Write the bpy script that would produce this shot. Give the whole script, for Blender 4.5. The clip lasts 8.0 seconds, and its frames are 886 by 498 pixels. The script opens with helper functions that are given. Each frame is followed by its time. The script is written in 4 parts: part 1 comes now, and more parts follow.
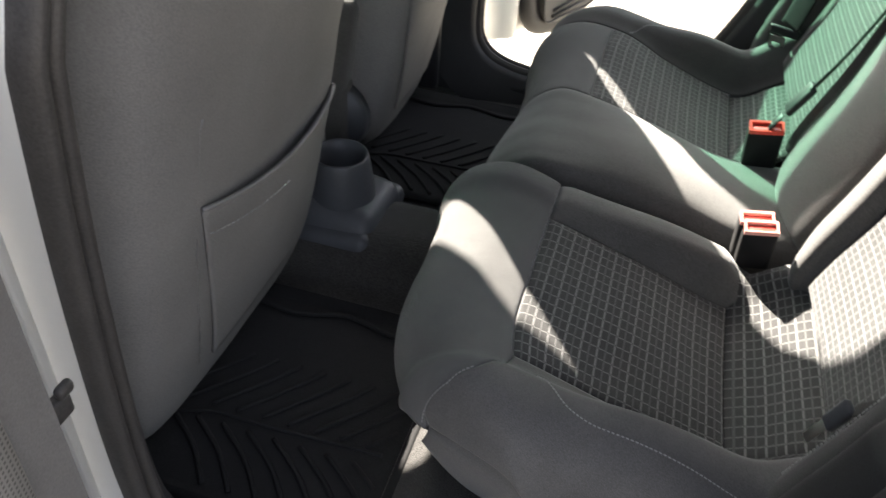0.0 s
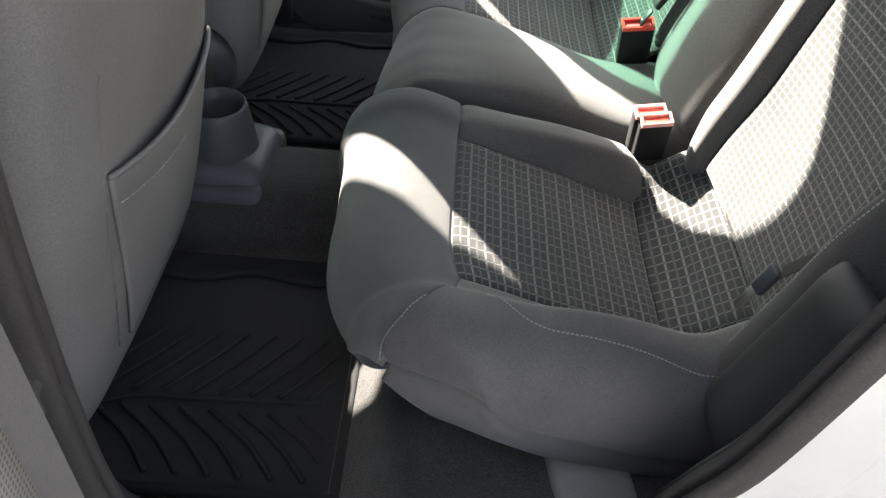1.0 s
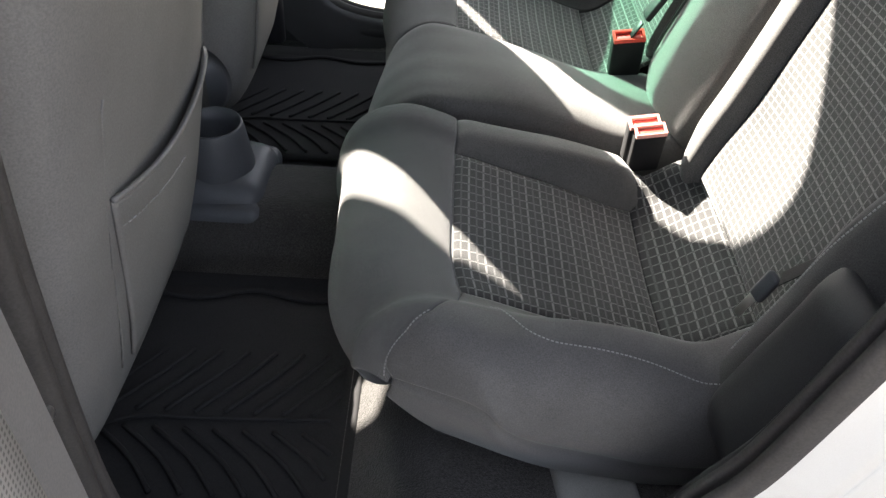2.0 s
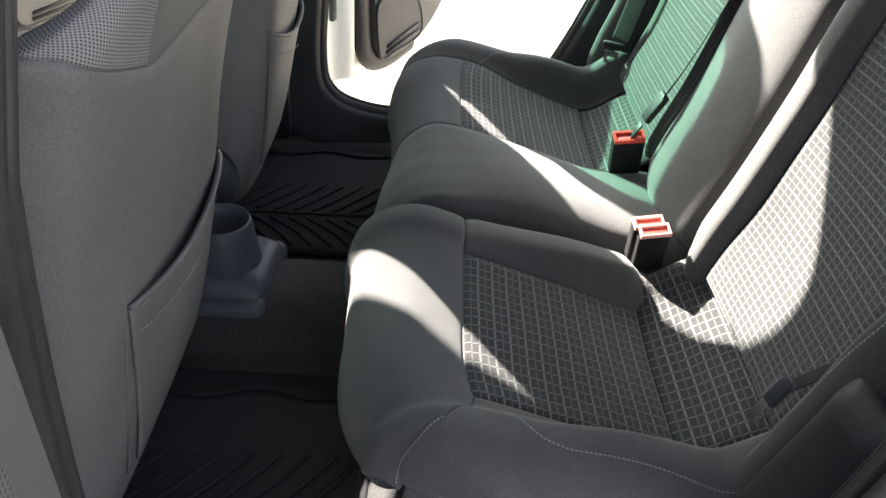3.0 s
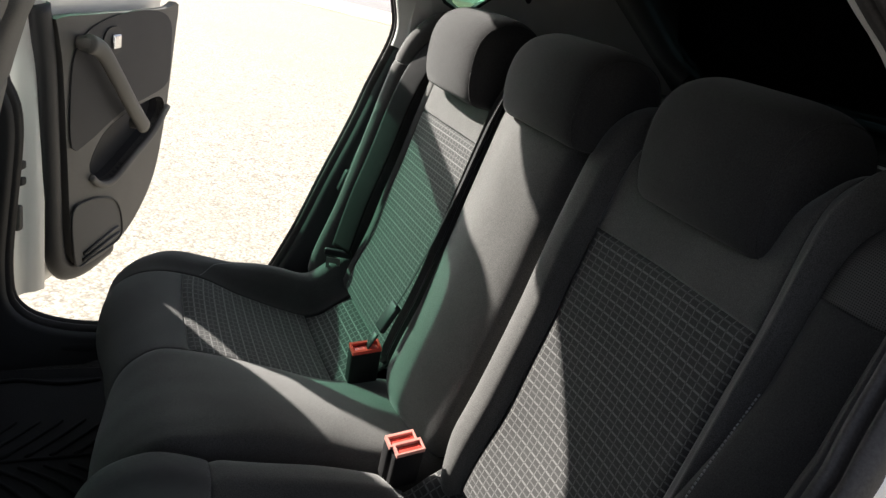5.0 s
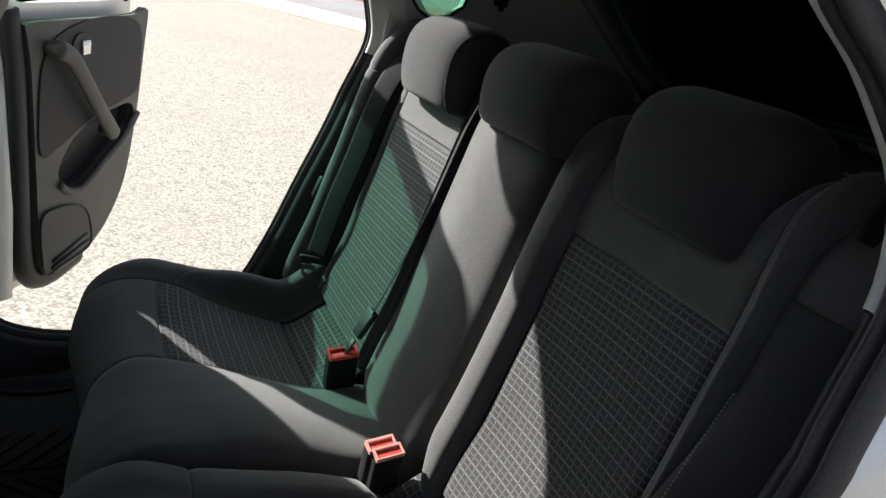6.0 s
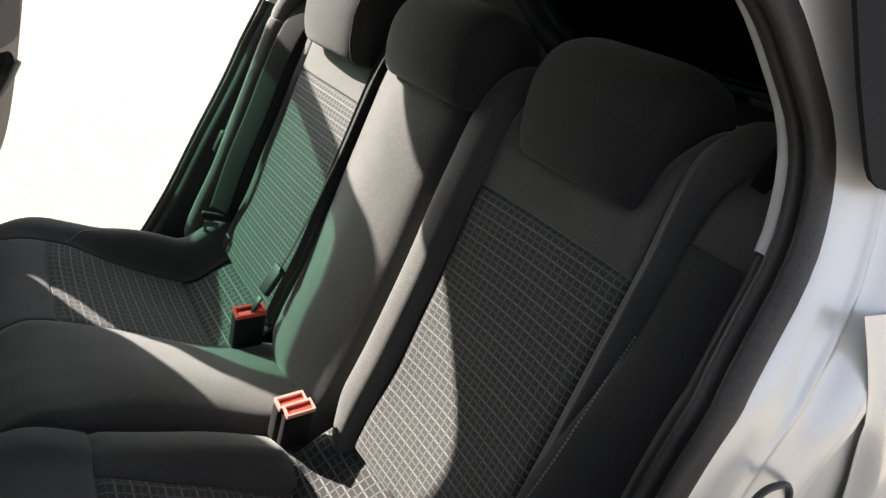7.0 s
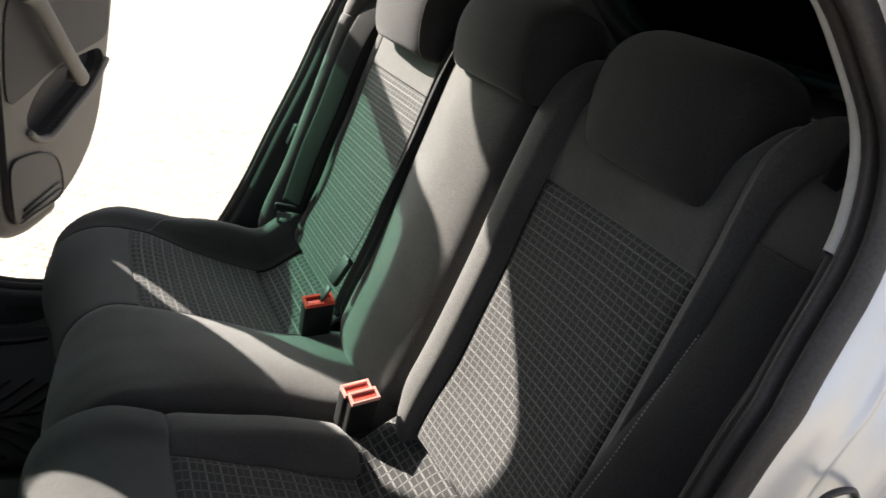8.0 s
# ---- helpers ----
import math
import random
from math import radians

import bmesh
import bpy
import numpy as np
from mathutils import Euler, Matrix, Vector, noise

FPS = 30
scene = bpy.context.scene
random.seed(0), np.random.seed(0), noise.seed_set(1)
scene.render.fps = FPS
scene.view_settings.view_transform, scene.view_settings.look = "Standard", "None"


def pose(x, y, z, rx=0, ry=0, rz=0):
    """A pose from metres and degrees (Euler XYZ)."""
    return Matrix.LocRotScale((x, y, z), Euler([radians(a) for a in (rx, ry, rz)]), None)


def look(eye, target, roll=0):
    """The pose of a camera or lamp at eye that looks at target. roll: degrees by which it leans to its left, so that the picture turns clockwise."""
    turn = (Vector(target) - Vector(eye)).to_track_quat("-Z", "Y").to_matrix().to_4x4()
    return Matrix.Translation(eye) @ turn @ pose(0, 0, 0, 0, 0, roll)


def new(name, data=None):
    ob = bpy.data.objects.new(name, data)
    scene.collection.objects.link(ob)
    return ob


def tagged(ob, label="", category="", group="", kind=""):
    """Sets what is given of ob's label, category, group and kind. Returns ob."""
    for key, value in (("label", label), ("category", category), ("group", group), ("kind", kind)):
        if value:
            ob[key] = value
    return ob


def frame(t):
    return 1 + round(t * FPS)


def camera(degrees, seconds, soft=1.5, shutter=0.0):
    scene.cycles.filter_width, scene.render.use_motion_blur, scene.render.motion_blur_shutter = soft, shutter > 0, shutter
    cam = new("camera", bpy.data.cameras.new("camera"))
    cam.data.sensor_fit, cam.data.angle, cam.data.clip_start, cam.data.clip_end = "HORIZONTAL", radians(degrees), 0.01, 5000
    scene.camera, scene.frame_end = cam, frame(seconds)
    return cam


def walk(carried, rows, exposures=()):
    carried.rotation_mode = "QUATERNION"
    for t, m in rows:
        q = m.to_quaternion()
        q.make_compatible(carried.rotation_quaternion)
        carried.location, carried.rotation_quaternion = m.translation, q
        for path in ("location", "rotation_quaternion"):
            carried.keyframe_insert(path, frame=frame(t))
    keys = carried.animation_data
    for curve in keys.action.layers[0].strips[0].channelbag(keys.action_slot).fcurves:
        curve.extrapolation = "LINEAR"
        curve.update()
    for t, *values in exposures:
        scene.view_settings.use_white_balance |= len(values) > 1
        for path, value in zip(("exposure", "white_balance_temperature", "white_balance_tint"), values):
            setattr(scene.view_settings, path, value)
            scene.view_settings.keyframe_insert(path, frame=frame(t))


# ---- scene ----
cam = camera(60.0, 8.0, soft=1.4, shutter=0.2)
PATH = [
    (0, (0.0633, -0.9894, 1.1687), (-0.1259, -0.2333, 0.5421), 4.45),
    (0.5, (-0.0091, -0.9914, 1.1447), (-0.0118, -0.2389, 0.4862), 7.34),
    (1, (-0.0193, -0.9965, 1.1468), (-0.0081, -0.2601, 0.4704), 5.14),
    (2.3, (-0.0352, -0.9990, 1.1568), (-0.0121, -0.2388, 0.5075), 4.06),
    (2.5, (-0.0399, -0.9967, 1.1631), (-0.0113, -0.2237, 0.5293), 4.22),
    (3, (-0.0527, -0.9895, 1.1738), (-0.0273, -0.1768, 0.5917), 4.59),
    (3.5, (-0.0592, -0.9833, 1.1765), (-0.0133, -0.1526, 0.6215), 5.02),
    (4, (-0.0726, -0.9707, 1.1824), (0.1190, -0.1149, 0.7018), 8.97),
    (4.5, (-0.1101, -0.9302, 1.1926), (0.2484, -0.0699, 0.8300), 10.93),
    (4.7, (-0.1117, -0.9214, 1.2101), (0.2673, -0.0638, 0.8624), 10.92),
    (6, (-0.1298, -0.9269, 1.2134), (0.3007, -0.0848, 0.8885), 11.27),
    (6.5, (-0.1330, -0.9279, 1.2085), (0.3450, -0.1111, 0.8854), 12.06),
    (7, (-0.1271, -0.9253, 1.2044), (0.4078, -0.1566, 0.8540), 13.14),
    (7.5, (-0.1243, -0.9220, 1.2068), (0.4109, -0.1566, 0.8496), 12.83),
    (8, (-0.1243, -0.9355, 1.2097), (0.3307, -0.1290, 0.8321), 12.03),
]
EXPOSURES = [(0.0, 3.1, 6600.0, 11.0), (0.5, 3.36, 6600.0, 11.0), (1.0, 3.46, 6550.0, 10.0), (2.4, 3.48, 6550.0, 11.0), (3.0, 3.14, 6350.0, 11.0), (3.5, 2.92, 6250.0, 12.0), (4.5, 1.9, 6400.0, 11.0), (6.0, 1.25, 6000.0, 11.0), (6.5, 1.25, 6000.0, 11.0), (7.0, 1.9, 6500.0, 12.0), (7.5, 1.98, 6500.0, 12.0), (8.0, 1.9, 6500.0, 12.0)]
walk(cam, [(t, look(eye, target, roll)) for t, eye, target, roll in PATH], EXPOSURES)

# ---- light ----
SUN_AZ, SUN_EL = radians(126.1), radians(29.0)  # towards the sun, from +x towards +y
to_sun = Vector((math.cos(SUN_EL) * math.cos(SUN_AZ), math.cos(SUN_EL) * math.sin(SUN_AZ), math.sin(SUN_EL)))
world = bpy.data.worlds.new("sky")
scene.world = world
world.use_nodes = True
wn = world.node_tree.nodes
sky = wn.new("ShaderNodeTexSky")
sky.sky_type = "NISHITA"
sky.sun_disc = False
sky.sun_elevation = SUN_EL
sky.sun_rotation = math.pi / 2 - SUN_AZ
sky.air_density, sky.dust_density = 0.6, 4.0
haze = wn.new("ShaderNodeHueSaturation")  # a pale, hazy summer sky
haze.inputs["Saturation"].default_value = 0.42
world.node_tree.links.new(sky.outputs[0], haze.inputs["Color"])
world.node_tree.links.new(haze.outputs[0], wn["Background"].inputs[0])
wn["Background"].inputs[1].default_value = 0.102
sun_data = bpy.data.lights.new("sun", "SUN")
sun_data.energy, sun_data.angle, sun_data.color = 5.8, radians(0.6), (1.0, 0.925, 0.815)
sun = new("sun", sun_data)
sun.matrix_world = look((to_sun * 30).to_tuple(), (0, 0, 0))


# ---- materials ----
class Nodes:
    """A small writer of node trees."""

    def __init__(self, name):
        self.mat = bpy.data.materials.new(name)
        self.mat.use_nodes = True
        self.t = self.mat.node_tree
        self.bsdf = self.t.nodes["Principled BSDF"]

    def add(self, kind, **inputs):
        n = self.t.nodes.new("ShaderNode" + kind)
        for k, v in inputs.items():
            self.put(n, k.replace("_", " "), v)
        return n

    def put(self, n, key, v):
        sock = n.inputs[int(key)] if key.isdigit() else n.inputs[key]
        if isinstance(v, bpy.types.NodeSocket):
            self.t.links.new(v, sock)
        elif isinstance(v, bpy.types.Node):
            self.t.links.new(v.outputs[0], sock)
        else:
            sock.default_value = v

    def math(self, op, a, b=0.0, c=0.0):
        n = self.t.nodes.new("ShaderNodeMath")
        n.operation = op
        for k, v in (("0", a), ("1", b), ("2", c)):
            self.put(n, k, v)
        return n.outputs[0]

    def ramp(self, fac, lo, hi, a=0.0, b=1.0):
        n = self.t.nodes.new("ShaderNodeMapRange")
        for k, v in (("Value", fac), ("From Min", lo), ("From Max", hi), ("To Min", a), ("To Max", b)):
            self.put(n, k, v)
        return n.outputs[0]

    def mix(self, fac, a, b):
        n = self.t.nodes.new("ShaderNodeMix")
        n.data_type = "RGBA"
        self.put(n, "0", fac)
        for k, v in ((6, a), (7, b)):
            if isinstance(v, (bpy.types.NodeSocket, bpy.types.Node)):
                self.put(n, str(k), v)
            else:
                n.inputs[k].default_value = (*v, 1)
        return n.outputs[2]

    def obj(self):
        return self.t.nodes.new("ShaderNodeTexCoord").outputs["Object"]

    def uv(self):
        return self.t.nodes.new("ShaderNodeTexCoord").outputs["UV"]

    def noise(self, scale, detail=3.0, rough=0.6, vec=None):
        n = self.add("TexNoise", Vector=vec or self.obj(), Scale=scale, Detail=detail, Roughness=rough)
        return n.outputs[0]

    def bump(self, height, strength=0.3, distance=0.001):
        n = self.add("Bump", Height=height, Strength=strength, Distance=distance)
        self.put(self.bsdf, "Normal", n.outputs[0])

    def out(self, color, rough=0.6, metal=0.0, spec=0.5):
        b = self.bsdf
        for k, v in (("Base Color", color), ("Roughness", rough), ("Metallic", metal), ("Specular IOR Level", spec)):
            self.put(b, k, (*v, 1) if isinstance(v, tuple) else v)
        return self.mat


def soft_material(name, color, fine, grain, rough=0.9, var=0.35, sheen=0.0, stain=9.0, bump=0.4):
    """Cloth, carpet, plastic: one colour with broad stains and a fine grain."""
    n = Nodes(name)
    f, broad = n.noise(fine, 2), n.noise(stain, 4)
    m = n.math("MULTIPLY", n.ramp(f, 0.3, 0.7, 1 - var, 1 + var), n.ramp(broad, 0.3, 0.7, 0.88, 1.12))
    col = n.add("VectorMath")
    col.operation = "SCALE"
    col.inputs[0].default_value = color
    n.put(col, "Scale", m)
    n.bump(f, bump, grain)
    if sheen:
        n.bsdf.inputs["Sheen Weight"].default_value = sheen
    return n.out(col.outputs[0], rough, 0.0, 0.3)


def check_cloth(name, half, pitch_a, pitch_b, tone=1.0):
    """Charcoal cloth woven with bold broken pale lines one way and thin ones the other."""
    n = Nodes(name)
    sep = n.add("SeparateXYZ", Vector=n.uv())
    a, b = n.math("DIVIDE", sep.outputs[0], pitch_a), n.math("DIVIDE", sep.outputs[1], pitch_b)

    def line(q, half, soft=0.05):
        d = n.math("ABSOLUTE", n.math("SUBTRACT", n.math("FRACT", q), 0.5))
        return n.ramp(d, half + soft, half)

    def dashes(q, low):
        d = n.math("ABSOLUTE", n.math("SUBTRACT", n.math("FRACT", q), 0.5))
        return n.ramp(d, 0.44, 0.36, low, 1.0)

    bold = n.math("MULTIPLY", line(a, 0.046, 0.036), dashes(n.math("ADD", b, 0.5), 0.22))
    faint = n.math("MULTIPLY", n.math("MULTIPLY", line(n.math("ADD", a, 0.5), 0.030, 0.045), dashes(n.math("ADD", b, 0.5), 0.35)), half)
    wavy = n.math("ADD", b, n.math("MULTIPLY", n.math("SINE", n.math("MULTIPLY", a, 4 * math.pi)), 0.016))
    thin = n.math("MULTIPLY", line(wavy, 0.040, 0.036), dashes(n.math("MULTIPLY", a, 2.0), 0.60))
    weave = n.add("TexNoise", Vector=n.uv(), Scale=1300.0, Detail=1.0)
    w = n.ramp(weave.outputs[0], 0.3, 0.7, 0.45, 1.55)
    lines = n.math("MAXIMUM", bold, n.math("MAXIMUM", faint, n.math("MULTIPLY", thin, 0.72)))
    fac = n.math("MINIMUM", n.math("MULTIPLY", lines, w), 1.0)
    broad = n.noise(14.0, 3)
    base = n.mix(n.ramp(weave.outputs[0], 0.3, 0.7), tuple(tone * c for c in (0.025, 0.025, 0.0255)), tuple(tone * c for c in (0.053, 0.0528, 0.0525)))
    col = n.mix(fac, base, (0.175, 0.174, 0.172))
    col = n.mix(n.ramp(broad, 0.35, 0.7, 0.0, 0.10), col, (0.085, 0.084, 0.081))
    n.bump(n.math("ADD", fac, weave.outputs[0]), 0.4, 0.0008)
    n.bsdf.inputs["Sheen Weight"].default_value = 0.15
    return n.out(col, 0.92, 0.0, 0.2)


def woven_cloth(name, color, P=0.0019, depth=0.30):
    """Plain close weave: threads over and under, by the surface's own metres, with broad wear."""
    n = Nodes(name)
    sep = n.add("SeparateXYZ", Vector=n.uv())
    a, b = (n.math("SINE", n.math("MULTIPLY", sep.outputs[k], 2 * math.pi / P)) for k in (0, 1))
    knit = n.math("MULTIPLY", a, b)
    f, broad = n.noise(900.0, 2), n.noise(11.0, 4)
    m = n.math("MULTIPLY", n.ramp(knit, -1.0, 1.0, 1 - depth, 1 + depth), n.ramp(f, 0.3, 0.7, 0.75, 1.25))
    m = n.math("MULTIPLY", m, n.ramp(broad, 0.3, 0.7, 0.88, 1.12))
    col = n.add("VectorMath")
    col.operation = "SCALE"
    col.inputs[0].default_value = color
    n.put(col, "Scale", m)
    n.bump(n.math("ADD", knit, f), 0.5, 0.0007)
    n.bsdf.inputs["Sheen Weight"].default_value = 0.2
    return n.out(col.outputs[0], 0.95, 0.0, 0.25)


def mesh_cloth(name, dark, pale, P=0.0042):
    """Woven net cloth: pale threads with dark holes, by the surface's own metres."""
    n = Nodes(name)
    sep = n.add("SeparateXYZ", Vector=n.uv())
    d = [n.math("ABSOLUTE", n.math("SUBTRACT", n.math("FRACT", n.math("DIVIDE", sep.outputs[k], P)), 0.5)) for k in (0, 1)]
    hole = n.math("MULTIPLY", n.ramp(d[0], 0.32, 0.2), n.ramp(d[1], 0.32, 0.2))
    col = n.mix(hole, pale, dark)
    n.bump(hole, -0.5, 0.0008)
    return n.out(col, 0.85, 0.0, 0.3)


def silver_paint():
    n = Nodes("silver_paint")
    flake = n.add("TexVoronoi", Vector=n.obj(), Scale=2500.0)
    dirt = n.noise(7.0, 5)
    col = n.mix(n.ramp(flake.outputs[0], 0.0, 0.8), (0.80, 0.80, 0.79), (0.70, 0.70, 0.69))
    col = n.mix(n.ramp(dirt, 0.55, 0.8, 0.0, 0.25), col, (0.45, 0.40, 0.33))
    n.bsdf.inputs["Coat Weight"].default_value = 0.6
    n.bsdf.inputs["Coat Roughness"].default_value = 0.08
    return n.out(col, n.ramp(dirt, 0.3, 0.8, 0.30, 0.42), 0.35)


def glossy_plastic(*look_of, **more):
    m = soft_material(*look_of, **more)
    b = m.node_tree.nodes["Principled BSDF"]
    b.inputs["Coat Weight"].default_value, b.inputs["Coat Roughness"].default_value = 0.7, 0.15
    return m


def tinted_glass(name, tint, gloss=0.05):
    n = Nodes(name)
    t = n.t.nodes
    clear, shine = t.new("ShaderNodeBsdfTransparent"), t.new("ShaderNodeBsdfGlossy")
    clear.inputs[0].default_value = (*tint, 1)
    shine.inputs["Roughness"].default_value = 0.02
    mixer, fres = t.new("ShaderNodeMixShader"), t.new("ShaderNodeFresnel")
    fres.inputs[0].default_value = 1.45
    n.t.links.new(fres.outputs[0], mixer.inputs[0])
    n.t.links.new(clear.outputs[0], mixer.inputs[1])
    n.t.links.new(shine.outputs[0], mixer.inputs[2])
    n.t.links.new(mixer.outputs[0], t["Material Output"].inputs[0])
    return n.mat


def asphalt():
    n = Nodes("asphalt")
    grain = n.add("TexVoronoi", Vector=n.obj(), Scale=85.0)
    pick = n.add("SeparateColor", Color=grain.outputs["Color"])
    fine, s, mid = n.noise(160.0, 3, 0.7), n.noise(0.6, 5), n.noise(11.0, 5, 0.7)
    col = n.mix(n.ramp(pick.outputs[0], 0.05, 0.8), (0.13, 0.119, 0.100), (0.47, 0.433, 0.362))
    col = n.mix(n.ramp(grain.outputs[0], 0.45, 0.75, 0.0, 0.75), col, (0.075, 0.068, 0.058))
    col = n.mix(n.ramp(fine, 0.35, 0.65, 0.0, 0.35), col, (0.36, 0.332, 0.278))
    col = n.mix(n.ramp(mid, 0.36, 0.66, 0.0, 0.38), col, (0.40, 0.369, 0.308))
    col = n.mix(n.ramp(s, 0.42, 0.62, 0.0, 0.40), col, (0.26, 0.240, 0.200))
    n.bump(n.math("SUBTRACT", 1.0, grain.outputs[0]), 0.5, 0.004)
    return n.out(col, 0.95, 0.0, 0.2)


CHECK = check_cloth("backrest_check_cloth", 0.50, 0.0164, 0.0122)
CHECK_SEAT = check_cloth("cushion_check_cloth", 0.38, 0.0194, 0.0153, 0.84)
SPEAKER = mesh_cloth("speaker_cover", (0.03, 0.03, 0.03), (0.10, 0.095, 0.09), 0.003)
HEADLINER = soft_material("grey_headliner", (0.22, 0.22, 0.21), 900.0, 0.0006, 0.95, 0.15, 0.1, 8.0)
CLOTH = soft_material("plain_seat_cloth", (0.075, 0.0735, 0.071), 900.0, 0.0006, 0.95, 0.45, 0.25, 12.0)
CLOTH_FINE = woven_cloth("ribbed_seat_cloth", (0.080, 0.0795, 0.079))
BORDER = soft_material("dark_grey_door_border", (0.130, 0.126, 0.124), 600.0, 0.0004, 0.6, 0.12, 0.0, 7.0, 0.25)
# SIDE_CLOTH made paler for the light that the near opening throws on it
SIDE_CLOTH_LIT = soft_material("smooth_lit_side_cloth", (0.080, 0.078, 0.077), 800.0, 0.0004, 0.85, 0.25, 0.15, 14.0)
SIDE_CLOTH = soft_material("smooth_dark_seat_cloth", (0.050, 0.048, 0.048), 800.0, 0.0004, 0.8, 0.25, 0.15, 14.0)
LEATHERETTE = soft_material("dark_grey_vinyl", (0.148, 0.145, 0.142), 500.0, 0.0004, 0.62, 0.15, 0.0, 6.0, 0.25)
RIBBED = mesh_cloth("ribbed_lining", (0.10, 0.095, 0.09), (0.22, 0.21, 0.20), 0.0035)
NET = mesh_cloth("net_cloth", (0.045, 0.045, 0.047), (0.26, 0.255, 0.25), 0.0027)
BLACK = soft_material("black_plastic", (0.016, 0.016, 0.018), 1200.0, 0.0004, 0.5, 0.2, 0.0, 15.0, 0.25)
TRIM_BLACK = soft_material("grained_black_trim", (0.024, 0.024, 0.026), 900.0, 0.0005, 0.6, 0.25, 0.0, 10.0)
RUBBER = soft_material("rubber_seal", (0.046, 0.043, 0.042), 400.0, 0.0005, 0.45, 0.2, 0.0, 20.0)
MAT_RUBBER = soft_material("rubber_mat", (0.017, 0.017, 0.018), 600.0, 0.0005, 0.9, 0.3, 0.0, 8.0, 0.12)
CARPET = soft_material("grey_carpet", (0.044, 0.042, 0.040), 500.0, 0.003, 1.0, 0.6, 0.2, 30.0, 0.9)
DOOR_TRIM = soft_material("grey_door_trim", (0.088, 0.083, 0.078), 700.0, 0.0005, 0.55, 0.1, 0.0, 6.0)
DOOR_DARK = soft_material("dark_door_insert", (0.019, 0.019, 0.022), 700.0, 0.0005, 0.6, 0.15, 0.0, 9.0)
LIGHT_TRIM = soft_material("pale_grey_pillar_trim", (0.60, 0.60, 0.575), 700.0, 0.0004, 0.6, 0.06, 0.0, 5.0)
CONSOLE = soft_material("grey_console_plastic", (0.072, 0.076, 0.085), 900.0, 0.0004, 0.42, 0.15, 0.0, 9.0)
BELT = soft_material("black_belt_webbing", (0.010, 0.010, 0.0108), 1500.0, 0.0006, 0.85, 0.4, 0.0, 20.0)
RED = glossy_plastic("red_button_plastic", (0.80, 0.085, 0.062), 300.0, 0.0002, 0.35, 0.08, 0.0, 40.0, 0.1)
# red plastic with the sun's whitish glare mixed into its colour
PINK = glossy_plastic("sunlit_red_plastic", (0.84, 0.40, 0.34), 300.0, 0.0002, 0.3, 0.08, 0.0, 40.0, 0.1)
THREAD = soft_material("grey_thread", (0.24, 0.24, 0.24), 900.0, 0.0003, 0.8, 0.2)
# plain seat cloth, darkened in colour for the shade at the cabin's rear
SHADED_CLOTH = soft_material("shaded_seat_cloth", (0.034, 0.0335, 0.034), 900.0, 0.0006, 0.95, 0.45, 0.1, 12.0)
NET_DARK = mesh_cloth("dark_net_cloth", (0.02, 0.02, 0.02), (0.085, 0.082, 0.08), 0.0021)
CHROME = Nodes("worn_chrome").out((0.75, 0.76, 0.78), 0.22, 1.0)
STEEL = Nodes("bare_steel").out((0.50, 0.49, 0.47), 0.38, 1.0)
SILVER = silver_paint()
GLASS = tinted_glass("green_tinted_glass", (0.40, 0.62, 0.53))
GLASS_DARK = tinted_glass("dark_tinted_glass", (0.07, 0.09, 0.085))
ASPHALT = asphalt()
KERB = soft_material("pale_kerb_stone", (0.47, 0.41, 0.315), 40.0, 0.004, 0.95, 0.3, 0.0, 1.5)
ROAD = soft_material("old_dark_asphalt", (0.17, 0.165, 0.165), 60.0, 0.004, 0.95, 0.35, 0.0, 0.7)
PAVING = soft_material("reddish_paving", (0.26, 0.15, 0.11), 30.0, 0.004, 0.95, 0.3, 0.0, 0.8)


# ---- mesh helpers ----
def thing(name, label, category, at=(0, 0, 0), group="", kind=""):
    ob = new(name)
    ob.location = at
    ob.empty_display_size = 0.1
    return tagged(ob, label, category, group, kind)


def part(name, bm, material, parent=None, label="", smooth=True):
    me = bpy.data.meshes.new(name)
    bmesh.ops.recalc_face_normals(bm, faces=bm.faces)
    for f in bm.faces:
        f.smooth = smooth
    bm.to_mesh(me)
    bm.free()
    me.materials.append(material)
    ob = new(name, me)
    if parent:
        ob.parent = parent
        ob.matrix_parent_inverse = Matrix.Translation(-parent.location) if not parent.parent else Matrix.Identity(4)
    return tagged(ob, label) if label else ob


def curve(points, n, closed=False):
    """A smooth line of n points through the points given (Catmull-Rom, evenly spaced)."""
    p = np.array(points, float)
    m = len(p)
    at = lambda k: p[k % m] if closed else p[min(max(k, 0), m - 1)]
    fine = []
    for k in range(m if closed else m - 1):
        a, b, c, d = at(k - 1), at(k), at(k + 1), at(k + 2)
        for s in np.linspace(0, 1, 16, endpoint=False):
            fine.append(0.5 * (2 * b + (c - a) * s + (2 * a - 5 * b + 4 * c - d) * s**2 + (3 * b - a - 3 * c + d) * s**3))
    fine.append(p[0] if closed else p[-1])
    fine = np.array(fine)
    run = np.r_[0, np.cumsum(np.linalg.norm(np.diff(fine, axis=0), axis=1))]
    want = np.linspace(0, run[-1], n + 1)[:-1] if closed else np.linspace(0, run[-1], n)
    return np.stack([np.interp(want, run, fine[:, k]) for k in range(p.shape[1])], -1)


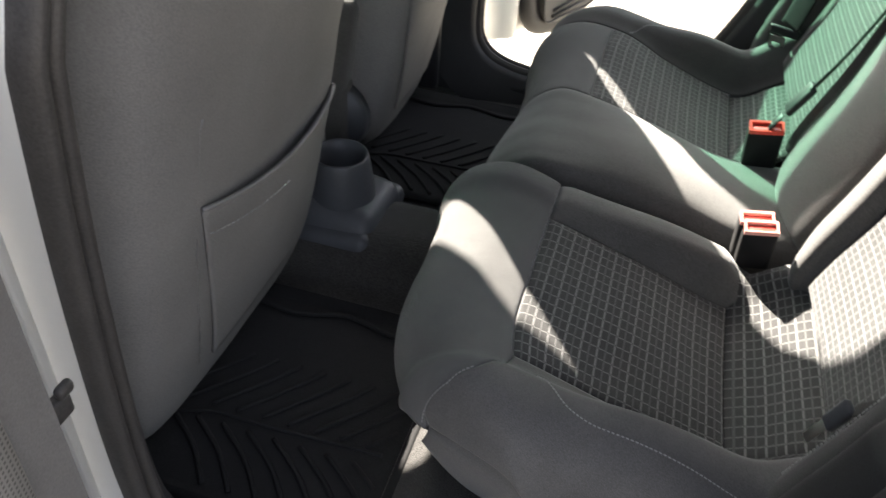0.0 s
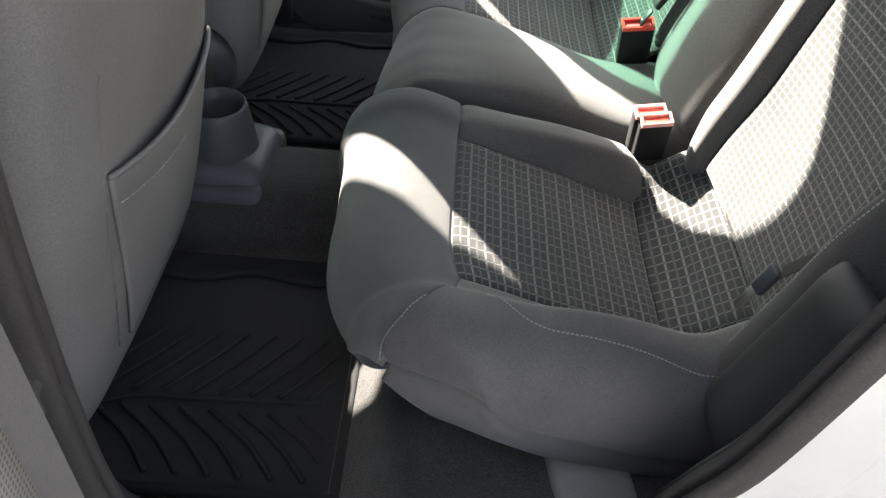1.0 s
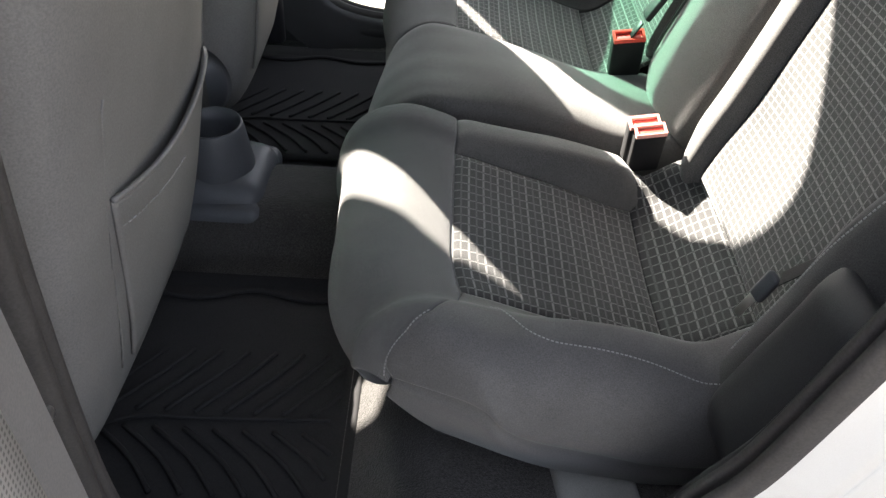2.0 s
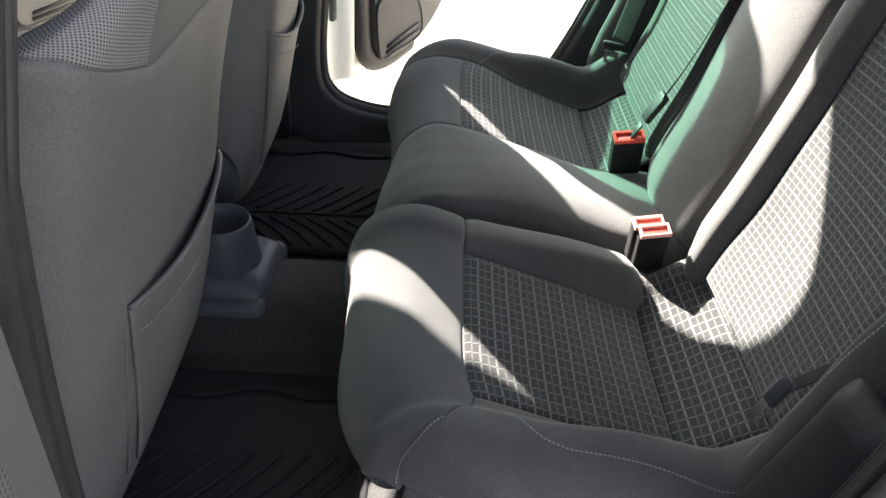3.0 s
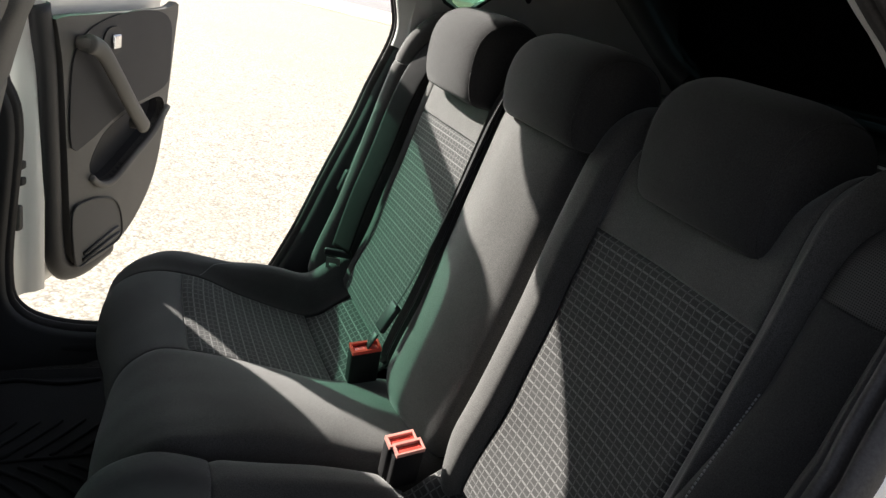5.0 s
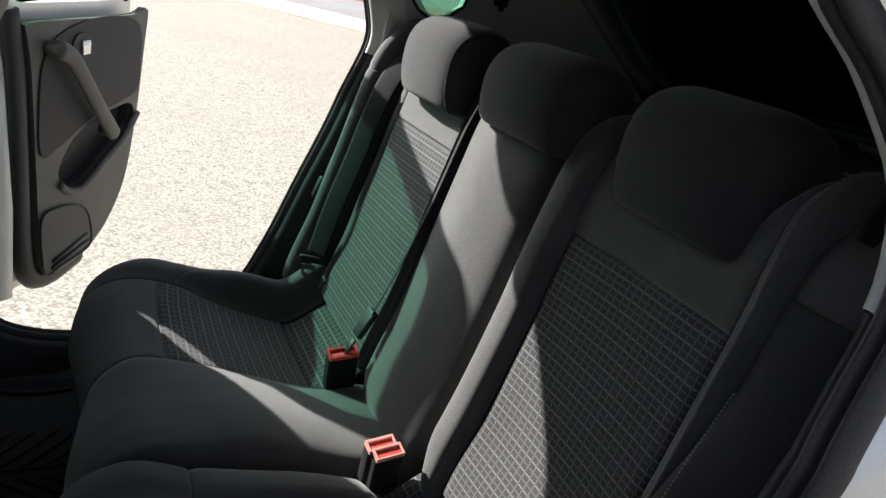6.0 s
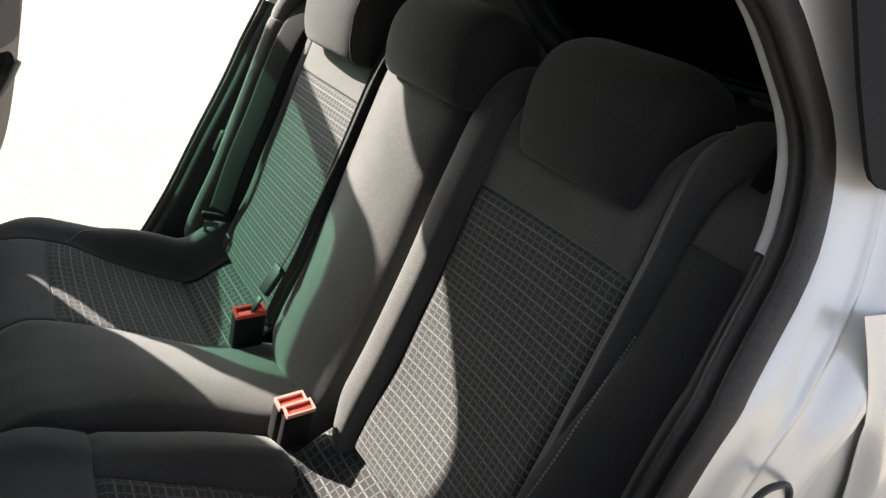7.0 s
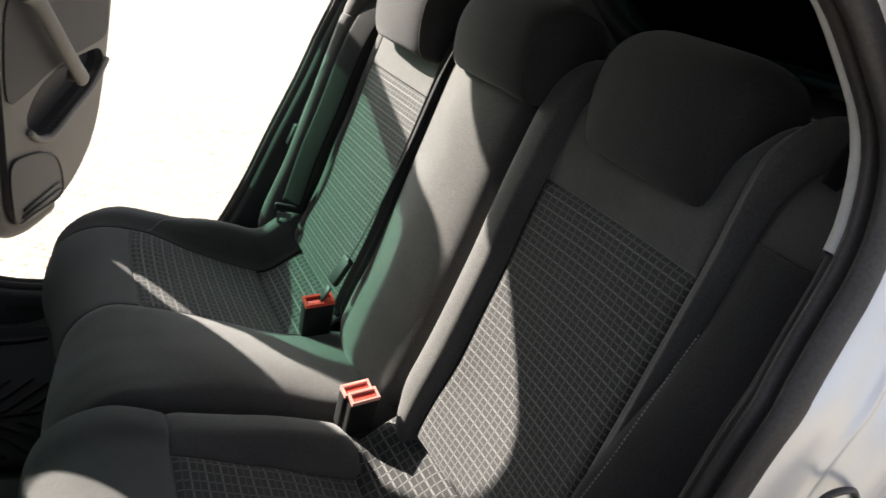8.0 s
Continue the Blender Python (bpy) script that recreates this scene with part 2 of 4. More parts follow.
def sheet(grid, thick=0.0, uv=None, closed_u=False, down=None):
    """A bmesh from a grid of places; thick: closed into a slab of that thickness."""
    bm = bmesh.new()
    g = np.asarray(grid, float)
    nu, nv = g.shape[:2]
    top = [[bm.verts.new(g[i, j]) for j in range(nv)] for i in range(nu)]
    layer = bm.loops.layers.uv.new("UVMap")
    du = np.r_[0, np.cumsum(np.linalg.norm(np.diff(g[:, nv // 2], axis=0), axis=1))]
    dv = np.r_[0, np.cumsum(np.linalg.norm(np.diff(g[nu // 2], axis=0), axis=1))]

    def face(vs, ks):
        f = bm.faces.new(vs)
        for l, (i, j) in zip(f.loops, ks):
            l[layer].uv = (du[min(i, nu - 1)], dv[min(j, nv - 1)]) if uv is None else tuple(uv[min(i, nu - 1)][min(j, nv - 1)])

    spans = nu if closed_u else nu - 1
    for i in range(spans):
        for j in range(nv - 1):
            k = (i + 1) % nu
            face((top[i][j], top[k][j], top[k][j + 1], top[i][j + 1]), ((i, j), (i + 1, j), (i + 1, j + 1), (i, j + 1)))
    if thick:
        a = np.gradient(g, axis=0)
        b = np.gradient(g, axis=1)
        nor = np.cross(a, b)
        nor /= np.maximum(np.linalg.norm(nor, axis=2, keepdims=True), 1e-9)
        if nu > 60 and not closed_u:
            near_by = sum(nor[np.clip(np.arange(nu) + k, 0, nu - 1)] for k in range(-4, 5))
            near_by /= np.maximum(np.linalg.norm(near_by, axis=2, keepdims=True), 1e-9)
            nor = np.where((nor * near_by).sum(2, keepdims=True) < 0.2, near_by, nor)
        low_g = g - nor * thick
        low = [[bm.verts.new(low_g[i, j]) for j in range(nv)] for i in range(nu)]
        for i in range(nu - 1):
            for j in range(nv - 1):
                face((low[i][j], low[i][j + 1], low[i + 1][j + 1], low[i + 1][j]), ((i, j), (i, j + 1), (i + 1, j + 1), (i + 1, j)))
        for i in range(nu - 1):
            for j in (0, nv - 1):
                face((top[i][j], low[i][j], low[i + 1][j], top[i + 1][j]), ((i, j), (i, j), (i + 1, j), (i + 1, j)))
        for j in range(nv - 1):
            for i in (0, nu - 1):
                face((top[i][j], top[i][j + 1], low[i][j + 1], low[i][j]), ((i, j), (i, j + 1), (i, j + 1), (i, j)))
    return bm


def tube(points, r, n=8, closed=False, flat=1.0, up=(0, 0, 1)):
    """A bar round a line of points; flat: its thickness against its width."""
    p = np.array(points, float)
    t = np.gradient(p, axis=0) if not closed else np.roll(p, -1, 0) - np.roll(p, 1, 0)
    t /= np.linalg.norm(t, axis=1, keepdims=True)
    s = np.cross(t, np.array(up, float))
    s /= np.maximum(np.linalg.norm(s, axis=1, keepdims=True), 1e-6)
    q = np.cross(s, t)
    bm = bmesh.new()
    rings = [[bm.verts.new(p[k] + r * (math.cos(a) * s[k] + flat * math.sin(a) * q[k])) for a in np.linspace(0, 2 * math.pi, n, endpoint=False)] for k in range(len(p))]
    m = len(p)
    for k in range(m if closed else m - 1):
        for j in range(n):
            bm.faces.new((rings[k][j], rings[k][(j + 1) % n], rings[(k + 1) % m][(j + 1) % n], rings[(k + 1) % m][j]))
    if not closed:
        bm.faces.new(rings[0][::-1])
        bm.faces.new(rings[-1])
    return bm


def block(size, r=0.004, seg=3, m=None, taper=None):
    """A box with rounded edges; taper: how far the top shrinks in x and y."""
    bm = bmesh.new()
    bmesh.ops.create_cube(bm, size=1)
    for v in bm.verts:
        k = taper if taper and v.co.z > 0 else (1, 1)
        v.co = Vector((v.co.x * size[0] * k[0], v.co.y * size[1] * k[1], v.co.z * size[2]))
    if r:
        bmesh.ops.bevel(bm, geom=bm.edges, offset=r, segments=seg, profile=0.5, affect="EDGES")
    if m is not None:
        bm.transform(m)
    return bm


def plate(outline, depth, r=0.003, holes=(), to=None):
    """A plate of the outline (points in a plane), with holes, of that depth along the third way; to: turns (a, b, c) into a place."""
    bm = bmesh.new()
    edges = []
    for loop in (outline, *holes):
        vs = [bm.verts.new((p[0], p[1], 0)) for p in loop]
        edges += [bm.edges.new((vs[k], vs[(k + 1) % len(vs)])) for k in range(len(vs))]
    bmesh.ops.triangle_fill(bm, edges=edges, use_beauty=True, use_dissolve=False)
    geo = bmesh.ops.extrude_face_region(bm, geom=bm.faces[:])
    bmesh.ops.translate(bm, vec=(0, 0, depth), verts=[v for v in geo["geom"] if isinstance(v, bmesh.types.BMVert)])
    if to:
        for v in bm.verts:
            v.co = to(*v.co)
    return bm


def join(*bms):
    out = bmesh.new()
    for b in bms:
        me = bpy.data.meshes.new("tmp")
        b.to_mesh(me)
        b.free()
        out.from_mesh(me)
        bpy.data.meshes.remove(me)
    return out


def spread(a, b, edge, n):
    """Places from a to b, closer together at both ends."""
    w = b - a
    e = min(edge, abs(w) / 4) * (1 if w > 0 else -1)
    return np.r_[a, a + 0.25 * e, a + 0.6 * e, np.linspace(a + e, b - e, n), b - 0.6 * e, b - 0.25 * e, b]


def padded(surface, u0, u1, v0, v1, nu, nv, sink=0.006, edge=0.014, thick=0.015, lu=1.0, lv=1.0, by_length=False):
    """One upholstery panel cut from a surface(u, v) -> place, normal; its edges sink into a seam. lu, lv: metres to a unit of u and v."""
    us, vs = spread(u0, u1, edge / lu, nu), spread(v0, v1, edge / lv, nv)
    g = np.zeros((len(us), len(vs), 3))
    for i, u in enumerate(us):
        for j, v in enumerate(vs):
            p, n = surface(u, v)
            d = min(abs(u - u0) * lu, abs(u - u1) * lu, abs(v - v0) * lv, abs(v - v1) * lv)
            k = max(0.0, 1 - d / edge)
            wrinkle = 0.0025 * (noise.noise(Vector((p[0] * 9, p[1] * 9, p[2] * 9))))
            g[i, j] = p + n * (wrinkle - sink * k**2)
    uv = [[(u * lu, v * lv) for v in vs] for u in us]
    if by_length:
        a = np.cumsum(np.r_[np.zeros((1, len(vs))), np.linalg.norm(np.diff(g, axis=0), axis=2)], axis=0)
        b = np.cumsum(np.c_[np.zeros((len(us), 1)), np.linalg.norm(np.diff(g, axis=1), axis=2)], axis=1)
        uv = np.stack([a, b], -1)
    return sheet(g, thick, uv=uv)


# ---- ground ----
def ground_sheet():
    bm = bmesh.new()
    bmesh.ops.create_grid(bm, x_segments=2, y_segments=2, size=600)
    return bm


tagged(part("ground", ground_sheet(), ASPHALT), "sunlit pale worn asphalt with grit", "asphalt", kind="structure")
kerb_m = pose(0, 0, 0, 0, 0, -56.6)
tagged(part("pavement", block((60, 2.6, 0.10), 0.02, 2, kerb_m @ pose(0, 12.64, -0.02)), KERB), "pale concrete strip along the car park", "pavement", kind="structure")
tagged(part("road", block((60, 7.0, 0.08), 0.02, 1, kerb_m @ pose(0, 17.45, -0.015)), ROAD), "older dark grey asphalt road", "road", kind="structure")
tagged(part("kerb", block((60, 4.0, 0.30), 0.02, 1, kerb_m @ pose(0, 22.96, 0.0)), PAVING), "reddish raised paving behind the road", "kerb", kind="structure")

# ---- car body ----
REAR_OPEN = [(0.300, 1.240), (0.352, 1.190), (0.390, 1.135), (0.402, 1.073), (0.390, 0.985), (0.364, 0.880), (0.316, 0.750), (0.260, 0.600),
             (0.195, 0.490), (0.09, 0.412), (-0.05, 0.386), (-0.19, 0.386), (-0.285, 0.425), (-0.310, 0.52), (-0.292, 0.78), (-0.292, 1.02),
             (-0.290, 1.22), (-0.255, 1.34), (-0.16, 1.380), (0.0, 1.386), (0.12, 1.380), (0.205, 1.345), (0.262, 1.290)]
FRONT_OPEN = [(-0.42, 0.52), (-0.43, 0.80), (-0.44, 1.05), (-0.47, 1.20), (-0.51, 1.262), (-0.60, 1.264), (-0.72, 1.260), (-0.765, 1.21), (-0.785, 1.14),
              (-0.84, 1.095), (-0.93, 1.07), (-1.10, 1.02), (-1.30, 0.96), (-1.36, 0.80), (-1.33, 0.55), (-1.25, 0.41), (-1.10, 0.386), (-0.60, 0.386), (-0.46, 0.42)]
NEAR_FRONT = [(-0.303, 0.78), (-0.278, 1.02), (-0.250, 1.22), (-0.215, 1.34)]  # the near pillar leans back
FAR_FRONT = [(-0.290, 0.80), (-0.312, 0.89), (-0.326, 0.96), (-0.343, 1.04), (-0.350, 1.11), (-0.354, 1.19), (-0.347, 1.255), (-0.326, 1.292), (-0.296, 1.315)]
FAR_REAR = [(0.390, 1.135), (0.404, 1.073), (0.384, 0.985), (0.352, 0.880), (0.303, 0.750), (0.247, 0.600), (0.188, 0.490)]
NEAR_REAR = [(0.296, 1.250), (0.338, 1.217), (0.371, 1.180), (0.393, 1.150), (0.404, 1.115), (0.400, 1.070), (0.385, 1.035), (0.362, 1.000), (0.332, 0.950),
             (0.310, 0.885), (0.283, 0.76), (0.252, 0.628), (0.225, 0.570), (0.175, 0.475)]
CUT = REAR_OPEN.index((-0.292, 0.78))
LOOPS = {-1: curve(NEAR_REAR + REAR_OPEN[9:CUT] + NEAR_FRONT + REAR_OPEN[CUT + 4:], 150, True), 1: curve([(0.322, 1.262), (0.360, 1.200)] + FAR_REAR + REAR_OPEN[9:CUT] + FAR_FRONT + [(-0.252, 1.329), (-0.20, 1.342), (-0.13, 1.356), (-0.05, 1.364), (0.03, 1.382), (0.12, 1.396), (0.215, 1.374), (0.280, 1.318)], 150, True)}
FRONT_LOOP = curve(FRONT_OPEN, 110, True)


def ease(t):
    t = min(1.0, max(0.0, t))
    return t * t * (3 - 2 * t)


def tumble(z):
    return -0.26 * max(0.0, z - 0.95)


def grown(loop, d):
    t = np.roll(loop, -1, 0) - np.roll(loop, 1, 0)
    n = np.stack([t[:, 1], -t[:, 0]], -1)
    n /= np.linalg.norm(n, axis=1, keepdims=True)
    c = loop.mean(0)
    if ((loop - c) * n).sum() < 0:
        n = -n
    return loop + n * d


def ring(loop, layers, side, keep=None):
    """A band round an opening: layers of (outward, y)."""
    bm = bmesh.new()
    rows = []
    for d, y in layers:
        g = grown(loop, d)
        rows.append([bm.verts.new((p[0], side * (y + tumble(p[1])), p[1])) for p in g])
    m = len(loop)
    for a, b in zip(rows[:-1], rows[1:]):
        for k in range(m):
            if keep is None or keep(loop[k]):
                bm.faces.new((a[k], a[(k + 1) % m], b[(k + 1) % m], b[k]))
    bmesh.ops.delete(bm, geom=[v for v in bm.verts if not v.link_faces], context="VERTS")
    return bm


QUARTER = [(0.448, 1.170), (0.466, 1.150), (0.492, 1.138), (0.530, 1.148), (0.556, 1.172), (0.562, 1.205), (0.548, 1.262), (0.50, 1.285), (0.462, 1.25), (0.448, 1.21)]


def moved(loop, dx, grow=1.0):
    c = np.mean(loop, axis=0)
    return [(c[0] + (q[0] - c[0]) * grow + dx, c[1] + (q[1] - c[1]) * grow) for q in loop]


body = thing("car_shell", "silver saloon car shell with open doors", "car", kind="structure")
SKIN = [(-2.2, 0.30), (1.35, 0.30), (1.45, 0.7), (1.35, 1.03), (0.92, 1.10), (0.55, 1.38), (0.2, 1.47), (-0.5, 1.48), (-0.95, 1.40), (-1.55, 1.02), (-2.2, 0.95)]
for side, nick in ((-1, "near"), (1, "far")):
    REAR_LOOP = LOOPS[side]
    holes = [grown(REAR_LOOP, 0.092), grown(FRONT_LOOP, 0.02)] + ([moved(QUARTER, 0.052, 1.06)] if side > 0 else [])
    part("side_panel", plate(SKIN, 0.012, holes=holes, to=lambda a, b, c, s=side: (a, s * (0.676 + tumble(b) + c), b)), SILVER, body, smooth=False)
    part("jamb", ring(REAR_LOOP, [(-0.002, 0.652), (0.003, 0.657), (0.010, 0.6615), (0.030, 0.6645), (0.045, 0.6665), (0.049, 0.6685), (0.0515, 0.671), (0.0535, 0.6715), (0.056, 0.670), (0.060, 0.6705),
                                  (0.070, 0.677), (0.082, 0.685), (0.090, 0.6878), (0.100, 0.6885)], side), SILVER, body)
    part("door_seal", join(ring(REAR_LOOP, [(0.012, 0.659), (-0.004, 0.662), (-0.014, 0.657), (-0.016, 0.651), (-0.008, 0.647), (0.004, 0.6445), (-0.006, 0.642), (-0.013, 0.640),
                                            (-0.014, 0.634), (-0.006, 0.630), (0.01, 0.628)], side)), RUBBER, body, "dark double-lipped rubber seal")
    part("pillar_trim", ring(REAR_LOOP, [(0.0, 0.634), (-0.009, 0.632), (-0.012, 0.627), (-0.008, 0.620), (0.02, 0.607), (0.05, 0.598)] + ([(0.07, 0.592), (0.13, 0.582)] if side < 0 else []), side,
                             keep=lambda p: p[1] > 1.048 and p[0] > 0), LIGHT_TRIM, body, "pale grey plastic pillar trim")
    part("lower_trim", ring(REAR_LOOP, [(0.0, 0.632), (-0.004, 0.624), (0.008, 0.612), (0.06, 0.597), (0.10, 0.585)], side,
                            keep=lambda p: p[1] <= 1.048 or p[0] < 0), TRIM_BLACK, body, "black grained plastic trim")
    pane = moved(QUARTER, 0.052, 1.12)
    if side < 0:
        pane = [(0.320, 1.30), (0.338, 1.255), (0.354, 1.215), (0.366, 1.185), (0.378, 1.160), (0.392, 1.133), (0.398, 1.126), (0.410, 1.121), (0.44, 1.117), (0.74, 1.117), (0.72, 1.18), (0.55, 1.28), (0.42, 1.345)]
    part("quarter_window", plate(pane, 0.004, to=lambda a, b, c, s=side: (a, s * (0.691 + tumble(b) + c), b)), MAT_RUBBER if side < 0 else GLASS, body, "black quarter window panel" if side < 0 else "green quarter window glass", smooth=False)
    part("front_jamb", ring(FRONT_LOOP, [(-0.01, 0.60), (-0.02, 0.62), (-0.005, 0.66), (0.0, 0.68), (0.03, 0.700)], side), TRIM_BLACK, body)
    part("sill", block((3.2, 0.10, 0.14), 0.02, 3, pose(-0.55, side * 0.655, 0.306)), TRIM_BLACK, body, "black plastic sill cover")


def haunch():
    """The swelling of the rear wing behind the near door, with its pressed crease."""
    g = []
    for z in np.linspace(1.03, 0.45, 50):
        x = float(np.interp(z, [0.45, 0.75, 0.863, 0.889, 0.930, 0.971, 0.998, 1.032], [0.53, 0.512, 0.496, 0.489, 0.474, 0.467, 0.458, 0.443]))
        lift = ease((1.02 - z) / 0.13)
        row = []
        for e in (-0.016, -0.012, -0.008, -0.004, 0.0, 0.004, 0.008, 0.012, 0.018, 0.03, 0.06, 0.12, 0.30):
            bulge = lift * (0.011 * ease((e + 0.012) / 0.020) - 0.005 * ease((e - 0.006) / 0.03))
            row.append((x + e, -(0.6887 + tumble(z) + bulge), z))
        g.append(row)
    return sheet(g)


def roof():
    g = [[(x, y, 1.46 - 0.055 * abs(y / 0.62) ** 3 - 0.05 * max(0, x - 0.2) ** 1.3 - 0.05 * max(0, -0.6 - x)) for y in np.linspace(-0.568, 0.568, 25)] for x in np.linspace(-0.98, 0.66, 25)]
    return sheet(g, 0.03)


ring_pts = [(0.374 + 0.026 * math.cos(a) * abs(math.cos(a)) ** -0.3, -0.6865, 0.876 + 0.028 * math.sin(a)) for a in np.linspace(0.01, 2 * math.pi + 0.01, 40, endpoint=False)]
part("striker_gasket", tube(ring_pts, 0.0028, 6, True, up=(0, 1, 0)), RUBBER, body, "dark gasket round the lock striker")
part("wing", haunch(), SILVER, body, "silver rear wing with a pressed crease")
part("roof", roof(), HEADLINER, body, "pale grey headliner")
for side in (-1, 1):
    # the near twin's black carries the shade of its corner; the far one is pale
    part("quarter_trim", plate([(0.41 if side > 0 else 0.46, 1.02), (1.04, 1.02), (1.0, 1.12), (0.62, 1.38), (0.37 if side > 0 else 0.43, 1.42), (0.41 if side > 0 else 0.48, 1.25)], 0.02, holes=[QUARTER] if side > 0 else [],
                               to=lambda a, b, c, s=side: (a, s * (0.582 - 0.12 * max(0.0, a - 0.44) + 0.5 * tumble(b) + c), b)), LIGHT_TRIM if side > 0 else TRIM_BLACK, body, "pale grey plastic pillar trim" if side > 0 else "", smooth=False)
part("quarter_rim", tube([(q[0], 0.575 - 0.12 * max(0.0, q[0] - 0.44) + 0.5 * tumble(q[1]), q[1]) for q in QUARTER], 0.0035, 8, True, up=(0, 1, 0)), BLACK, body, "black quarter window rim")
part("trim_bump", block((0.014, 0.024, 0.050), 0.006, 3, pose(0.330, 0.600, 0.757, 0, 18, 0)), TRIM_BLACK, body, "rounded black trim bump")
part("coat_hook", join(block((0.03, 0.014, 0.02), 0.005, 3, pose(0.622, 0.505, 1.195)), tube(curve([(0.622, 0.498, 1.195), (0.615, 0.485, 1.180), (0.605, 0.483, 1.195)], 12), 0.005, 8)), BLACK, body, "black plastic coat hook")
part("rear_shelf", sheet([[(x, y, 1.045 + 0.01 * math.sin(9 * y)) for y in np.linspace(-0.66, 0.66, 12)] for x in np.linspace(0.50, 1.02, 6)], 0.02), CARPET, body, "dark carpeted parcel shelf")
part("rear_window", sheet([[(0.60 + 0.45 * s, y, 1.40 - 0.37 * s) for y in np.linspace(-0.58, 0.58, 6)] for s in np.linspace(0, 1, 5)], 0.005), GLASS_DARK, body)
part("tail_wall", block((0.05, 1.4, 0.9), 0.01, 1, pose(1.05, 0, 0.62)), TRIM_BLACK, body)
part("windscreen", sheet([[(-0.95 - 0.62 * s, y, 1.37 - 0.36 * s) for y in np.linspace(-0.62, 0.62, 6)] for s in np.linspace(0, 1, 5)], 0.005), GLASS, body)
part("bonnet", sheet([[(x, y, 1.0 - 0.10 * ((-1.5 - x) / 0.9) ** 2 - 0.05 * abs(y / 0.7) ** 3) for y in np.linspace(-0.70, 0.70, 12)] for x in np.linspace(-2.35, -1.5, 10)], 0.03), SILVER, body)
part("front_end", block((0.12, 1.36, 0.58), 0.05, 4, pose(-2.36, 0, 0.58)), SILVER, body)
part("boot_lid", sheet([[(x, y, 1.04 - 0.03 * abs(y / 0.7) ** 3) for y in np.linspace(-0.69, 0.69, 12)] for x in np.linspace(1.0, 1.42, 6)], 0.03), SILVER, body)
part("rear_end", block((0.10, 1.36, 0.70), 0.04, 4, pose(1.42, 0, 0.66)), SILVER, body)
for x in (-1.72, 0.86):
    for side in (-1, 1):
        rows = [(0.20, 0.085), (0.285, 0.088), (0.302, 0.065), (0.306, 0.0), (0.302, -0.065), (0.285, -0.088), (0.20, -0.085)]
        wheel = part("wheel", sheet([[(x + q * math.cos(a), side * 0.60 + w, 0.306 + q * math.sin(a)) for a in np.linspace(0, 2 * math.pi, 41)] for q, w in rows]), RUBBER, body, "black rubber tyre")
        bm = bmesh.new()
        bmesh.ops.create_cone(bm, cap_ends=True, segments=40, radius1=0.20, radius2=0.19, depth=0.15)
        bm.transform(pose(x, side * 0.60, 0.306, 90, 0, 0))
        part("rim", bm, STEEL, body)
part("dashboard", block((0.55, 1.36, 0.42), 0.06, 4, pose(-1.40, 0, 0.80)), BLACK, body)
part("bulkhead", block((0.06, 1.4, 0.8), 0.01, 1, pose(-1.66, 0, 0.65)), BLACK, body)


def floor_pan():
    def z(x, y):
        tunnel = 0.075 * math.exp(-((y / 0.10) ** 4))
        rise = 0.10 * min(1, max(0, (x + 0.16) / 0.14)) ** 1.5
        edge = 0.05 * max(0, (abs(y) - 0.55) / 0.10) ** 2
        return 0.315 + max(tunnel, rise) + edge
    return sheet([[(x, y, z(x, y)) for y in np.linspace(-0.66, 0.66, 90)] for x in np.linspace(-1.6, 0.5, 80)], 0.02)


part("sill_cap", block((0.09, 0.16, 0.05), 0.012, 3, pose(0.172, -0.575, 0.402, 0, 0, 8)), HEADLINER, body, "pale grey plastic cap")
part("floor_carpet", floor_pan(), CARPET, body, "worn dark grey floor carpet")


